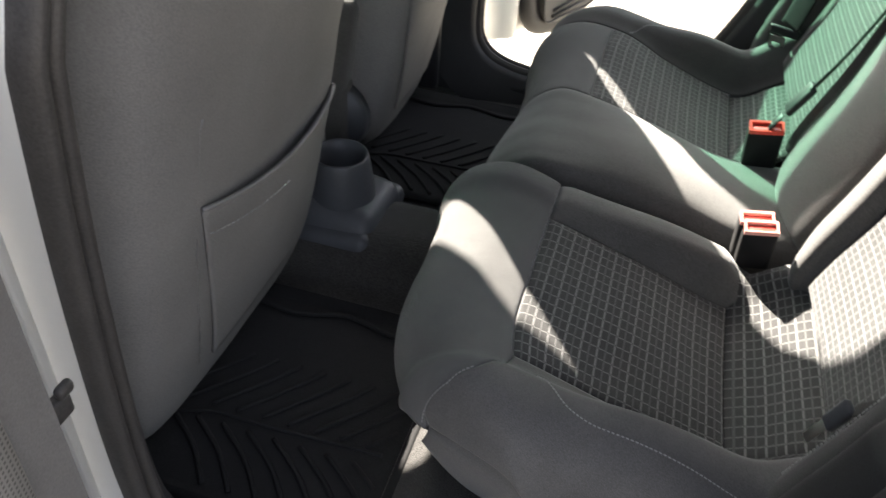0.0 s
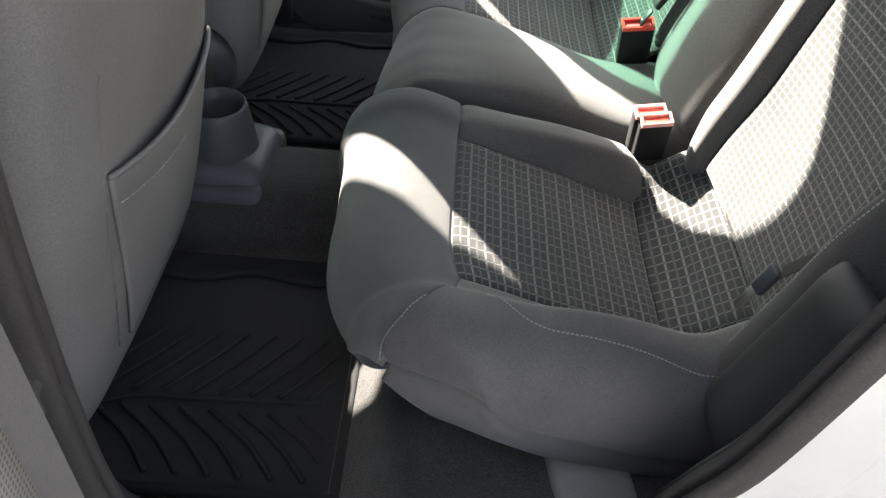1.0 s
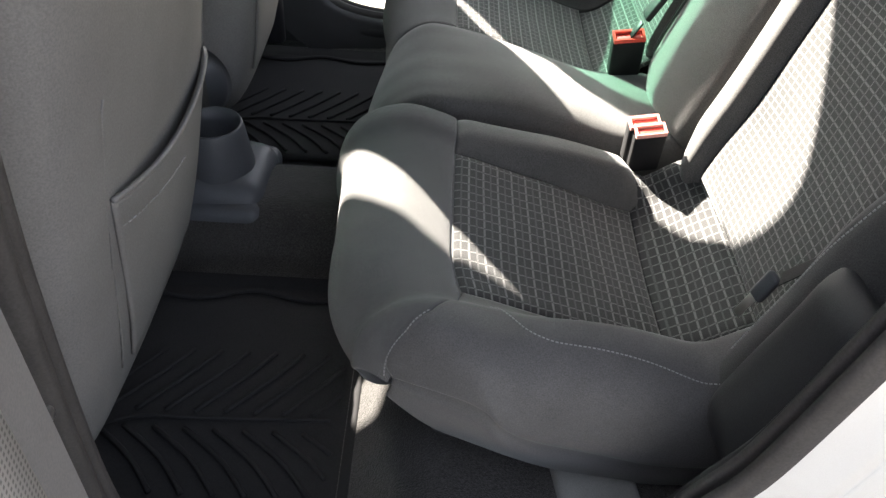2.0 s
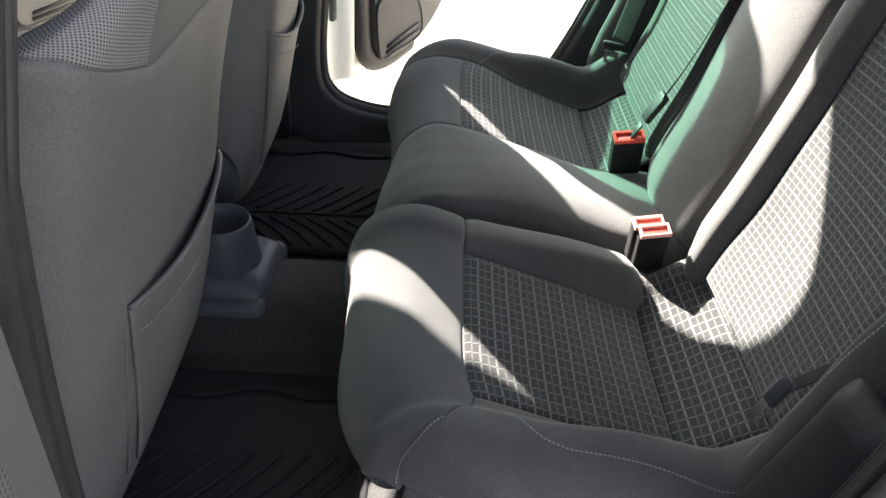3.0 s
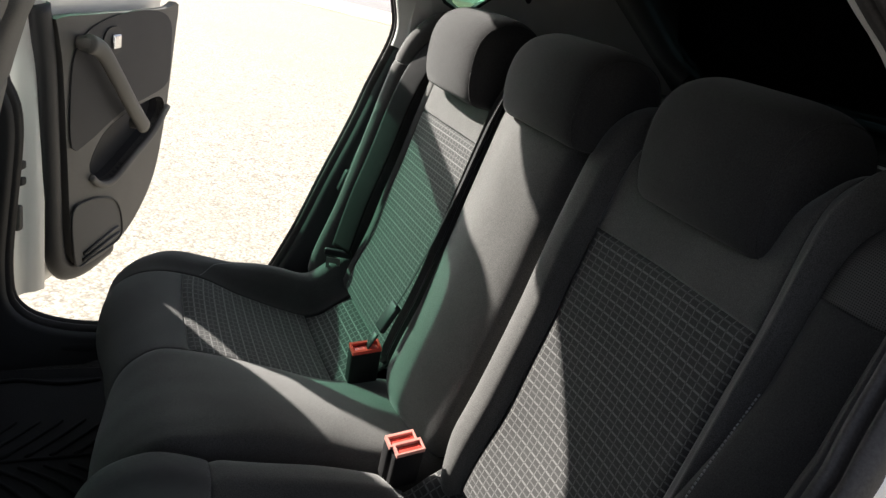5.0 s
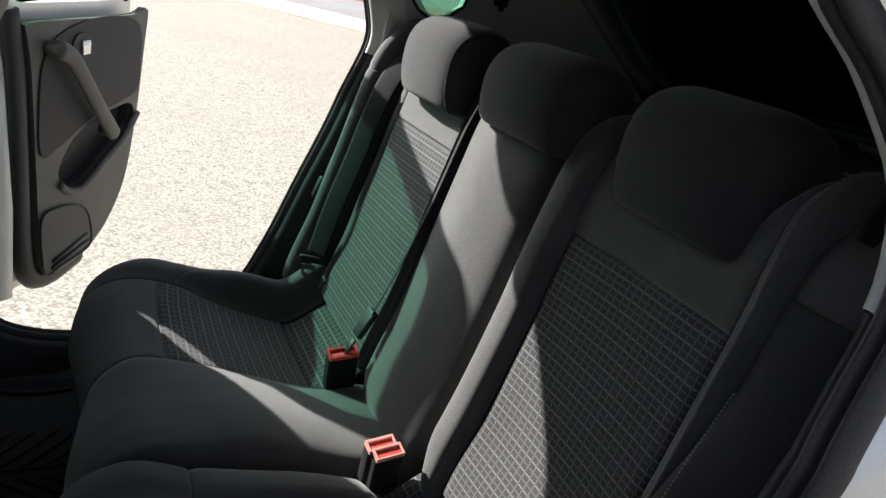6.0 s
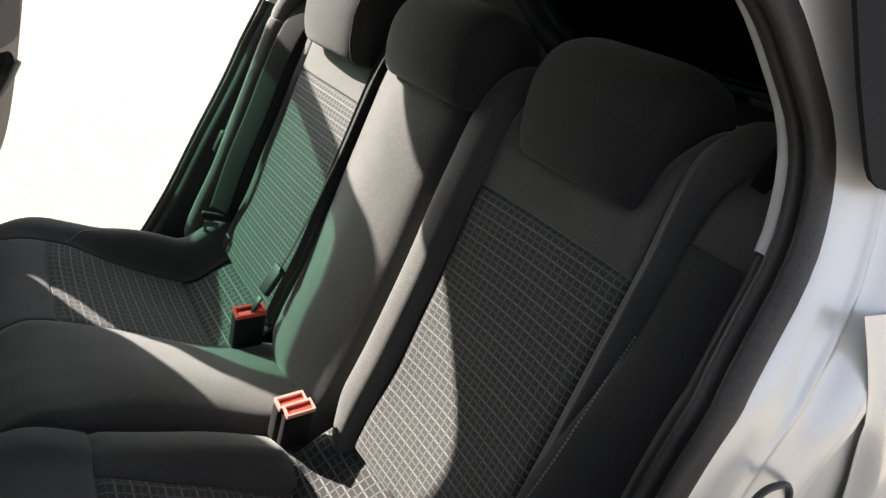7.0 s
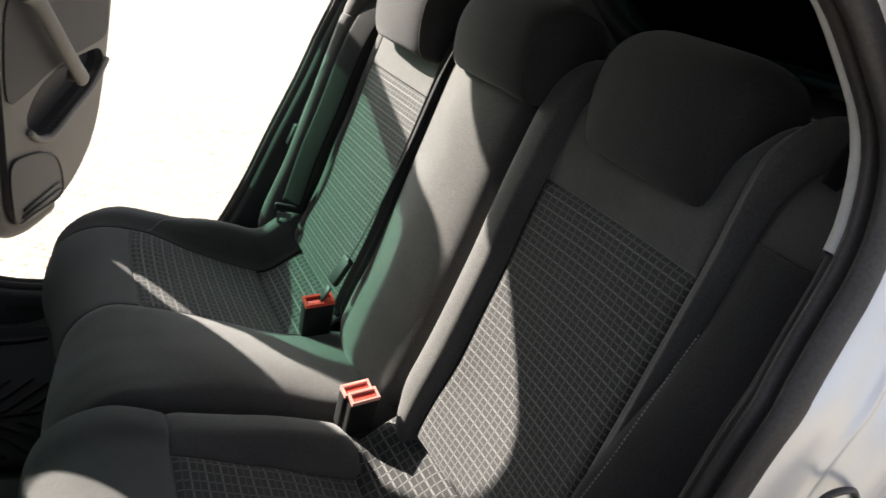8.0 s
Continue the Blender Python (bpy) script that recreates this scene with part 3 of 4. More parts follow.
# ---- seat surfaces ----
class Skin:
    """An upholstered surface: a side profile (x, z) swept over a cross line (y, offset along the normal)."""

    def __init__(self, profile, cross, turn=1, taper=None, plan=None):
        self.taper, self.plan, self.thin = taper, plan, None
        self.p, self.c, self.turn = curve(profile, 240), curve(cross, 200), turn
        self.pl = np.r_[0, np.cumsum(np.linalg.norm(np.diff(self.p, axis=0), axis=1))]
        self.cl = np.r_[0, np.cumsum(np.linalg.norm(np.diff(self.c, axis=0), axis=1))]
        t = np.gradient(self.p, axis=0)
        t /= np.linalg.norm(t, axis=1, keepdims=True)
        self.n = np.stack([-t[:, 1], t[:, 0]], -1) * turn

    def u(self, x, z):
        return self.pl[np.argmin(np.hypot(self.p[:, 0] - x, self.p[:, 1] - z))]

    def v(self, y):
        return self.cl[np.argmin(np.abs(self.c[:, 0] - y))]

    def __call__(self, u, v):
        x, z = (np.interp(u, self.pl, self.p[:, k]) for k in (0, 1))
        nx, nz = (np.interp(u, self.pl, self.n[:, k]) for k in (0, 1))
        y, d = (np.interp(v, self.cl, self.c[:, k]) for k in (0, 1))
        slope = np.interp(v, self.cl, np.gradient(self.c[:, 1], self.cl))
        if self.thin:
            d *= self.thin(u)
        if self.taper:
            y = self.taper(u, y)
        n = np.array([nx, 0.0, nz])
        if self.plan and d < 0:
            d *= 0.35 + 0.65 * ease((u - 0.03) / 0.17)
        px, pz = x + nx * d, z + nz * d
        if self.plan:
            px, pz = self.plan(px, y, pz)
        return np.array([px, y, pz]), n * max(0.35, 1 - abs(slope) * 0.6)

    def panel(self, u0, u1, v0, v1, nu=24, nv=24, **more):
        return padded(self, u0, u1, v0, v1, nu, nv, **more)

    def seam(self, pts, r=0.0009, lift=0.0012, dash=0.0045):
        """Stitches along a line of (u, v)."""
        line = curve(pts, 2 + int(260 * len(pts)))
        places = np.array([self(u, v)[0] + self(u, v)[1] * lift for u, v in line])
        run = np.r_[0, np.cumsum(np.linalg.norm(np.diff(places, axis=0), axis=1))]
        count = max(2, int(run[-1] / dash))
        out = bmesh.new()
        for k in range(count):
            s = np.array([k * dash, k * dash + dash * 0.65])
            q = np.stack([np.interp(s, run, places[:, j]) for j in range(3)], -1)
            d = q[1] - q[0]
            side = np.cross(d, (0, 0, 1.0))
            side = side / max(np.linalg.norm(side), 1e-9) * r
            up = np.cross(side, d)
            up = up / max(np.linalg.norm(up), 1e-9) * r
            a = [out.verts.new(q[0] + e) for e in (side, up, -side)] + [out.verts.new(q[1] + e) for e in (side, up, -side)]
            for f in ((0, 1, 4, 3), (1, 2, 5, 4), (0, 2, 1), (3, 4, 5)):
                out.faces.new([a[i] for i in f])
        return out


CUSHION = [(-0.03, 0.395), (-0.078, 0.405), (-0.113, 0.44), (-0.130, 0.50), (-0.114, 0.565), (-0.066, 0.602), (0.0, 0.601), (0.12, 0.566),
           (0.225, 0.528), (0.262, 0.528), (0.300, 0.554), (0.335, 0.576)]
BACK = [(0.345, 0.53), (0.318, 0.565), (0.326, 0.61), (0.355, 0.70), (0.381, 0.80), (0.419, 0.955), (0.440, 1.030), (0.462, 1.066), (0.50, 1.084), (0.56, 1.075), (0.60, 1.03)]
OUTER = [(0.525, -0.165), (0.548, -0.12), (0.556, -0.07), (0.544, -0.02), (0.510, 0.006), (0.470, 0.008), (0.440, -0.004), (0.31, -0.008), (0.185, -0.005), (0.172, -0.004)]

def shaped(x, y, z):
    """The cushions' front corners are rounded in plan, and the bolsters rise towards the back."""
    end = max(0.0, (abs(y) - 0.36) / 0.19) ** 2
    push = -0.024 * (1 - ease((-0.32 - y) / 0.18)) if y < -0.0855 else 0.018 * (1 - ease((y - 0.10) / 0.18)) - 0.020 * ease((y - 0.25) / 0.20)
    z += 0.012 * ease((0.0 - x) / 0.06) * ease((z - 0.50) / 0.08) * ease((0.46 + y) / 0.15) if y < -0.0855 else 0.010 * ease((y - 0.28) / 0.12) * ease((0.12 - x) / 0.10) * ease((z - 0.50) / 0.08)
    x += push * ease((0.0 - x) / 0.10)
    low = ease((0.54 - z) / 0.10) * ease((0.06 - x) / 0.12)
    lift = 0.050 * ease((abs(y) - 0.445) / 0.035) + (0.028 * ease((0.182 + y) / 0.03) * (1 - ease((x - 0.222) / 0.045)) if y < -0.0855 else 0.0)
    return x + (0.11 if y < 0 else 0.085) * end * min(1.0, max(0.0, (0.10 - x) / 0.20)), z + 0.085 * end * low + lift * ease((x - 0.0) / 0.22)


near = Skin(CUSHION, [(-y, d) for y, d in OUTER[:-1]] + [(-0.15, 0.006), (-0.115, 0.002), (-0.098, -0.016), (-0.092, -0.06)], plan=shaped)
near_seat = thing("rear_seat", "narrow charcoal rear car seat with checked cloth inserts", "car seat", (0.1, -0.33, 0.40), "rear seats")
seat = part("cushion", block((0.30, 0.38, 0.10), 0.03, 4, pose(0.13, -0.30, 0.44)), BLACK, near_seat, "charcoal cushion with checked insert")
U0, UF, UE, UL = near.u(0, 0.601), near.u(0.243, 0.526), near.pl[-1], near.u(-0.113, 0.44)
VA, VB, VE = near.v(-0.44), near.v(-0.185), near.cl[-1]
part("insert", near.panel(U0, UF, VA, VB, 40, 40, sink=0.004), CHECK_SEAT, seat, "charcoal cloth with a pale woven check")
part("rear_insert", near.panel(UF, UE, VA, near.v(-0.118), 14, 36, sink=0.010, edge=0.018), CHECK_SEAT, seat, "charcoal cloth with a pale woven check")


def corner(v):
    """Where the front panel ends: it wraps round the cushion's outer corner."""
    return float(np.interp(v, [0.195, 0.203, 0.225, 0.25, 0.27], [0.206, 0.212, 0.303, 0.346, U0]))


def fold(u):
    """The soft fold along the cushion's outer side."""
    w = min(0.06, 0.8 * max(0.0, u - 0.206))
    return float(np.mean(np.interp(u + w * np.linspace(-1, 1, 21), [0.206, 0.22, 0.236, 0.304, 0.496, 0.60, 0.73], [0.199, 0.191, 0.172, 0.146, 0.130, 0.115, 0.10])))


def upper_side(u, v):
    k = u / UE
    f = fold(0.206 + k * (UE - 0.206))
    vv = f + v * (VA - f)
    return near(corner(vv) + k * (UE - corner(vv)), vv)


def skirt(u, v):
    """Below the fold the cloth runs straight down and is tucked under."""
    uu = 0.206 + u * (UE - 0.206)
    top = near(uu, fold(uu))[0]
    xs = top[0] + np.linspace(-0.03, 0.03, 15)
    z = np.mean(np.interp(xs, [-0.071, -0.046, -0.011, 0.027, 0.078, 0.133, 0.23, 0.30], [0.535, 0.494, 0.477, 0.457, 0.433, 0.410, 0.392, 0.400]))
    low = np.array([top[0], np.mean(np.maximum(-0.526, -0.5365 - 0.35 * xs)), min(z, top[2] - 0.02)])
    way = top - near(uu, fold(uu) + 0.012)[0]
    bend = top + way / np.linalg.norm(way) * 0.5 * np.linalg.norm(low - top)
    crease = 0.006 * math.exp(-(((v - 0.45) / 0.08) ** 2))
    return top * (1 - v) ** 2 + bend * 2 * v * (1 - v) + low * v * v + np.array([0.0, crease, 0.3 * crease]), np.array([0.0, -1.0, 0.0])


def raw_side(k, v):
    """The bolster and the skirt under it, in one piece of cloth."""
    p, n = upper_side(k * UE, max(v, 0.0))
    if v >= 0:
        return p, n
    q, m = skirt(k, -v)
    return q + (p - near(0.206 + k * (UE - 0.206), fold(0.206 + k * (UE - 0.206)))[0]) * (1 + v), n * (1 + v) - m * v


def outer_side(k, v):
    """The same, drawn taut along its length."""
    w = min(0.03, k, 1 - k)
    got = [raw_side(k + w * s, v) for s in (-1, -0.5, 0, 0.5, 1)]
    return sum(g[0] for g in got) / 5, sum(g[1] for g in got) / 5


def front_skin(u, v):
    """The front panel; its lower edge rises to the corner seam."""
    start = 0.192 * (1 - ease((v - 0.198) / 0.13))
    return near(start + u / U0 * (corner(v) - start), v)


part("front_panel", padded(front_skin, 0.0, U0, 0.198, VE, 44, 60, sink=0.004), CLOTH_FINE, seat, "grey ribbed cloth")
part("outer_bolster", padded(outer_side, 0.0, 1.0, -1.0, 1.0, 64, 44, sink=0.0012, lu=0.53, lv=0.13, edge=0.012), SIDE_CLOTH_LIT, seat, "smooth dark cloth, folded under")
part("inner_bolster", near.panel(U0, UF + 0.024, VB, VE, 40, 14, sink=0.012, edge=0.022), CLOTH, seat)
part("stitching", near.seam([(0.386, 0.252), (0.402, 0.230), (0.42, 0.213), (0.455, 0.202), (0.507, 0.196), (0.57, 0.189), (0.63, 0.180), (0.70, 0.165)]), THREAD, seat, "pale grey thread")
part("stitching", near.seam([(0.300, 0.224), (0.258, 0.212), (0.216, 0.2025), (0.198, 0.198)]), THREAD, seat, "pale grey thread")

far = Skin(CUSHION, [(0.148, -0.03), (0.160, -0.010)] + OUTER[::-1], plan=shaped)
far_seat = thing("rear_seat", "wide charcoal rear car seat, plain middle and checked inserts", "car seat", (0.1, 0.24, 0.40), "rear seats")
seat = part("cushion", block((0.30, 0.52, 0.10), 0.03, 4, pose(0.13, 0.21, 0.44)), BLACK, far_seat, "wide charcoal cushion, plain in the middle")
VA, VB, VE = far.v(0.171), far.v(0.44), far.cl[-1]
part("insert", far.panel(U0, UF, VA, VB, 40, 40, sink=0.004), CHECK_SEAT, seat, "charcoal cloth with a pale woven check")
part("rear_insert", far.panel(UF, UE, VA, VB, 14, 30, sink=0.010, edge=0.018), CHECK_SEAT, seat, "charcoal cloth with a pale woven check")


def level(x, y, z):
    """The middle panel is crowned behind and flat in front."""
    crown = float(np.interp(y, [-0.083, -0.06, 0.0, 0.06, 0.125, 0.16], [0.0, 0.018, 0.024, 0.022, 0.012, 0.0]))
    x, z = shaped(x, y, z)
    return x, z - crown * ease((0.10 - x) / 0.14)


flat = Skin(CUSHION[:7] + [(0.12, 0.570), (0.20, 0.545), (0.26, 0.536), (0.318, 0.540), (0.35, 0.53)], [(-0.083, -0.06), (-0.077, -0.006), (-0.060, 0.018), (0.0, 0.026), (0.06, 0.022), (0.125, 0.010), (0.160, -0.002), (0.171, -0.008), (0.176, -0.03)], plan=level)
part("middle_panel", flat.panel(0.0, flat.pl[-1], 0.0, flat.cl[-1], 60, 30, sink=0.004), CLOTH, seat, "plain dark grey cloth")
part("front_panel", far.panel(0.0, U0, VA, VB, 36, 24, sink=0.004), CLOTH_FINE, seat, "grey ribbed cloth")
part("outer_bolster", far.panel(0.0, UE, VB, VE, 60, 24, sink=0.004), SIDE_CLOTH, seat, "smooth dark cloth")
part("stitching", far.seam([(U0 + 0.03, VB + 0.002), (U0 + 0.055, VB + 0.035), (U0 + 0.10, VB + 0.052)]), THREAD, seat, "pale grey thread")

# backrests: cross lines run from small y to large y
BACK_OUT = [(0.508, -0.12), (0.506, -0.05), (0.497, -0.012), (0.480, 0.012), (0.455, -0.003), (0.32, -0.014), (0.186, -0.006), (0.164, 0.012), (0.130, 0.014), (0.106, -0.010), (0.099, -0.07)]


def backrest(skin, sign, owner, label, y0, y1):
    core = sheet([[(0.36 + 0.255 * (z - 0.576) + 0.02, y, z) for y in np.linspace(y0, y1, 6)] for z in np.linspace(0.56, 1.02, 6)], 0.06)
    ob = part("backrest", core, BLACK, owner, label)
    top, low, end = skin.u(0.419, 0.955), 0.02, skin.pl[-1]
    ys = sorted((sign * 0.180, sign * 0.455))
    a, b = skin.v(ys[0]), skin.v(ys[1])
    part("insert", skin.panel(low + 0.03, top, a, b, 50, 40, sink=0.007), CHECK, ob, "charcoal cloth with a pale woven check")
    part("top_panel", skin.panel(top, end, a, b, 30, 30, sink=0.004), CLOTH, ob, "plain dark grey cloth")
    part("bolster", skin.panel(low, end, 0.0, a, 60, 16, sink=0.004), CLOTH, ob, "plain dark grey cloth")
    part("bolster", skin.panel(low, end, b, skin.cl[-1], 60, 16, sink=0.004), CLOTH, ob, "plain dark grey cloth")
    return ob


def gathered(u, y):
    """The inner bolster narrows to a point at its foot."""
    return y - 0.62 * max(0.0, y + 0.178) * ease((0.115 - u) / 0.10)


near_back = Skin(BACK, [(-y, d) for y, d in [(0.499, -0.12), (0.497, -0.05), (0.490, -0.010), (0.476, 0.014)] + BACK_OUT[4:]], taper=gathered)
near_back.plan = lambda x, y, z: (x, z + 0.030 * ease((z - 0.985) / 0.07) * ease((-0.405 - y) / 0.05))
backrest(near_back, -1, near_seat, "narrow charcoal backrest with checked insert", -0.49, -0.11)
MID_CROSS = [(-0.092, -0.07), (-0.086, -0.022), (-0.062, 0.006), (0.03, 0.024), (0.115, 0.010), (0.152, -0.012), (0.163, -0.07)]
mid_back = Skin(BACK, MID_CROSS)
far_cross = BACK_OUT[::-1]
far_back = Skin(BACK, [(0.172, -0.07), (0.178, -0.016), (0.192, -0.004)] + far_cross[6:-4] + [(0.462, -0.016), (0.466, -0.05), (0.467, -0.12)])
ob = backrest(far_back, 1, far_seat, "wide charcoal backrest with checked insert", -0.08, 0.49)
part("middle_panel", mid_back.panel(0.02, mid_back.pl[-1], 0.0, mid_back.cl[-1], 60, 30, sink=0.004), CLOTH, ob, "plain dark grey cloth")

# fixed bolsters between the backrests and the door openings
for s in (-1, 1):
    if s > 0:
        sk = Skin(BACK, [(0.510, -0.11), (0.513, -0.035), (0.525, 0.046), (0.550, 0.052), (0.58, 0.036), (0.603, -0.045), (0.61, -0.10)])
    else:
        sk = Skin(BACK, [(-0.61, -0.10), (-0.603, -0.045), (-0.58, -0.016), (-0.55, 0.002), (-0.512, 0.006), (-0.495, -0.004), (-0.487, -0.03), (-0.484, -0.14)])
        sk.plan = lambda x, y, z: (x - 0.052 * (1 - ease((z - 0.74) / 0.20)), z)
    ob = thing("side_bolster", "charcoal cloth side bolster between backrest and door opening" if s > 0 else "charcoal cloth side bolster between backrest and door opening, darkened for shade", "seat bolster", (0.45, s * 0.56, 0.6), "side bolsters")
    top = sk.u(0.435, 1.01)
    # same cloth on both sides; the near cover has its shade put into the colour
    part("cover", sk.panel(0.0, top, 0.0, sk.cl[-1], 50, 20, sink=0.003), CLOTH if s > 0 else SHADED_CLOTH, ob)
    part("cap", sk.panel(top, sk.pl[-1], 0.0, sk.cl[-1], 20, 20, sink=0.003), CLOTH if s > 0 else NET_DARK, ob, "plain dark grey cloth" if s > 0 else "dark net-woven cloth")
    line = sk.v(s * (0.553 if s > 0 else 0.512))
    part("stitching", sk.seam([(sk.u(0.326, 0.61), line), (sk.u(0.355, 0.70), line), (sk.u(0.381, 0.80), line + s * 0.004), (sk.u(0.41, 0.92), line - s * 0.02)], lift=0.0012 if s > 0 else 0.005), THREAD, ob, "pale grey thread")

arch = Skin(BACK, [(-0.640, -0.06), (-0.628, -0.012), (-0.60, 0.014), (-0.56, 0.020), (-0.540, 0.016), (-0.530, 0.002), (-0.527, -0.03)])
arch.plan = lambda x, y, z: (x - 0.052 * (1 - ease((z - 0.74) / 0.20)), z)
part("arch_trim", arch.panel(0.0, arch.u(0.368, 0.75), 0.0, arch.cl[-1], 40, 24, sink=0.02, edge=0.03), TRIM_BLACK, body, "black grained plastic wheel arch trim")


def headrest(y, label, w, low=0.0, back=0.0):
    ob = thing("headrest", label, "headrest", (0.45, y, 1.05), "rear headrests")
    prof = curve([(0.420, 1.014), (0.392, 1.020), (0.381, 1.045), (0.379, 1.085), (0.386, 1.122), (0.408, 1.148), (0.450, 1.158), (0.490, 1.145), (0.508, 1.110), (0.508, 1.060), (0.490, 1.024), (0.455, 1.014)], 56, True)
    prof[:, 1] += low * np.clip((1.11 - prof[:, 1]) / 0.096, 0, 1)
    prof[:, 0] += back
    c = prof.mean(0)
    ends = np.r_[-1, -0.985, -0.955, -0.91, np.linspace(-0.84, 0.84, 23), 0.91, 0.955, 0.985, 1]
    g = []
    for t in ends:
        k = 0.74 + 0.26 * (1 - abs(t) ** 9) ** 0.5
        g.append([(c[0] + (q[0] - c[0]) * k + 0.014 * t * t, y + w * t, c[1] + (q[1] - c[1]) * k - 0.010 * t**4) for q in prof])
    bm = bmesh.new()
    rows = [[bm.verts.new(q) for q in row] for row in g]
    m = len(prof)
    for lo, hi in zip(rows[:-1], rows[1:]):
        for k in range(m):
            bm.faces.new((lo[k], lo[(k + 1) % m], hi[(k + 1) % m], hi[k]))
    for row in (rows[0], rows[-1]):
        bm.faces.new(row)
    pad = part("pad", bm, SHADED_CLOTH, ob)
    for s in (-1, 1):
        rim = [q for q in g[3 if s < 0 else -4]]
        part("seam", tube([(q[0], q[1], q[2]) for q in rim], 0.0009, 5, True), SHADED_CLOTH, ob)
        part("post", tube([(0.46, y + s * 0.055, 1.06), (0.455, y + s * 0.055, 1.0)], 0.006, 10), STEEL, ob, "steel post")
    return ob


headrest(0.303, "dark grey cloth headrest lit by the sun", 0.110)
headrest(-0.020, "dark grey cloth middle headrest in shade", 0.108, 0.018)
headrest(-0.318, "dark grey cloth headrest in deep shade", 0.106, -0.006, 0.034)


# ---- belts and buckles ----
def buckle(x, y, z, label, turn=0.0, lean=-17.0, wide=1.0, rim=None):
    ob = thing("belt_buckle", label, "seat belt buckle", (x, y, z), "belt buckles")
    m = pose(x, y, z, 0, 0, turn) @ pose(0, 0, 0, -8, lean, 0) @ Matrix.Diagonal((wide, wide, 1, 1))
    part("housing", block((0.020, 0.043, 0.075), 0.004, 3, m @ pose(0, 0, -0.041)), BELT, ob)
    part("button", block((0.012, 0.034, 0.008), 0.002, 3, m @ pose(-0.002, 0, -0.003, 0, 14, 0)), RED, ob, "red release button")
    part("rim", plate([(-0.0096, -0.0205), (0.0096, -0.0205), (0.0096, 0.0205), (-0.0096, 0.0205)], 0.007,
                      holes=[[(-0.0072, -0.0175), (-0.0072, 0.0175), (0.0060, 0.0175), (0.0060, -0.0175)]], to=lambda a, b, c: m @ Vector((a, b, c - 0.0035))), rim or PINK, ob, "glossy red rim" if rim else "glossy red rim, pale with painted sun glare", smooth=False)
    return ob


buckle(0.252, -0.112, 0.611, "black seat belt buckle with a red button, paired", 97.0)
buckle(0.2575, -0.1285, 0.609, "black seat belt buckle with a red button, paired", 97.0)
buckle(0.270, 0.137, 0.614, "single black seat belt buckle with a red button, belt fastened", 94.0, wide=1.2, rim=RED)


def strap(points, w=0.023, up=(0, 1, 0)):
    return tube(curve(points, 60), w, 10, flat=0.05, up=up)


belt = thing("seat_belt", "black webbing middle seat belt fastened in its buckle", "seat belt", (0.4, 0.16, 0.8), "rear seat belts")
part("webbing", strap([(0.50, 0.150, 1.085), (0.450, 0.158, 1.058), (0.428, 0.163, 1.01), (0.387, 0.163, 0.86), (0.343, 0.156, 0.74), (0.310, 0.140, 0.682)], 0.022, (-0.9, 0.40, 0.2)), BELT, belt)
part("tongue", block((0.010, 0.032, 0.052), 0.004, 3, pose(0.301, 0.139, 0.668, 0, 27, 0)), BLACK, belt, "black plastic latch tongue")
part("blade", block((0.003, 0.018, 0.03), 0.001, 1, pose(0.279, 0.138, 0.626, 0, 27, 0)), BLACK, belt, "dark steel blade")

for s, lab in ((1, "black webbing seat belt hanging beside the far bolster"), (-1, "black webbing seat belt with its tongue resting on the cushion")):
    belt = thing("seat_belt", lab, "seat belt", (0.4, s * 0.51, 0.8), "rear seat belts")
    if s > 0:
        part("webbing", strap([(0.52, 0.515, 1.098), (0.480, 0.506, 1.090), (0.432, 0.497, 1.050), (0.394, 0.490, 0.975), (0.359, 0.487, 0.845), (0.332, 0.486, 0.750), (0.309, 0.484, 0.645)], 0.025, (0.817, 0.52, -0.258)), BELT, belt)
    else:
        part("webbing", strap([(0.52, -0.492, 1.03), (0.455, -0.490, 0.92), (0.415, -0.488, 0.80), (0.378, -0.485, 0.73), (0.342, -0.464, 0.69), (0.320, -0.446, 0.646)], 0.010, (-1.0, -0.45 * s, 0.2)), BELT, belt)
    if s > 0:
        part("tongue", block((0.010, 0.056, 0.016), 0.004, 3, pose(0.304, 0.481, 0.638, 0, -14, 65)), BLACK, belt, "black plastic latch tongue")
        part("blade", plate([(-0.014, -0.024), (0.014, -0.024), (0.014, 0.024), (-0.014, 0.024)], 0.003, holes=[[(-0.008, -0.015), (-0.008, 0.012), (0.008, 0.012), (0.008, -0.015)]],
                            to=lambda a, b, c: pose(0.296, 0.479, 0.606, 0, -14, 65) @ Vector((c, a, b))), STEEL, belt, "steel blade", smooth=False)
    else:
        part("webbing", strap([(0.456, -0.531, 1.076), (0.466, -0.531, 1.104), (0.486, -0.530, 1.116), (0.54, -0.526, 1.106)], 0.017, (0, 1, 0)), BELT, belt)
        part("tongue", block((0.009, 0.017, 0.036), 0.0035, 3, pose(0.312, -0.441, 0.630, 10, 12, 20)), CONSOLE, belt, "dark grey plastic latch tongue")
        part("blade", block((0.003, 0.010, 0.034), 0.001, 1, pose(0.304, -0.434, 0.597, 10, 12, 20)), STEEL, belt, "steel blade")


# ---- front seats ----
SEAT_BACK = [(-0.42, 0.37), (-0.382, 0.40), (-0.350, 0.50), (-0.323, 0.64), (-0.299, 0.78), (-0.268, 0.92), (-0.225, 1.06), (-0.205, 1.12), (-0.215, 1.16), (-0.26, 1.18)]
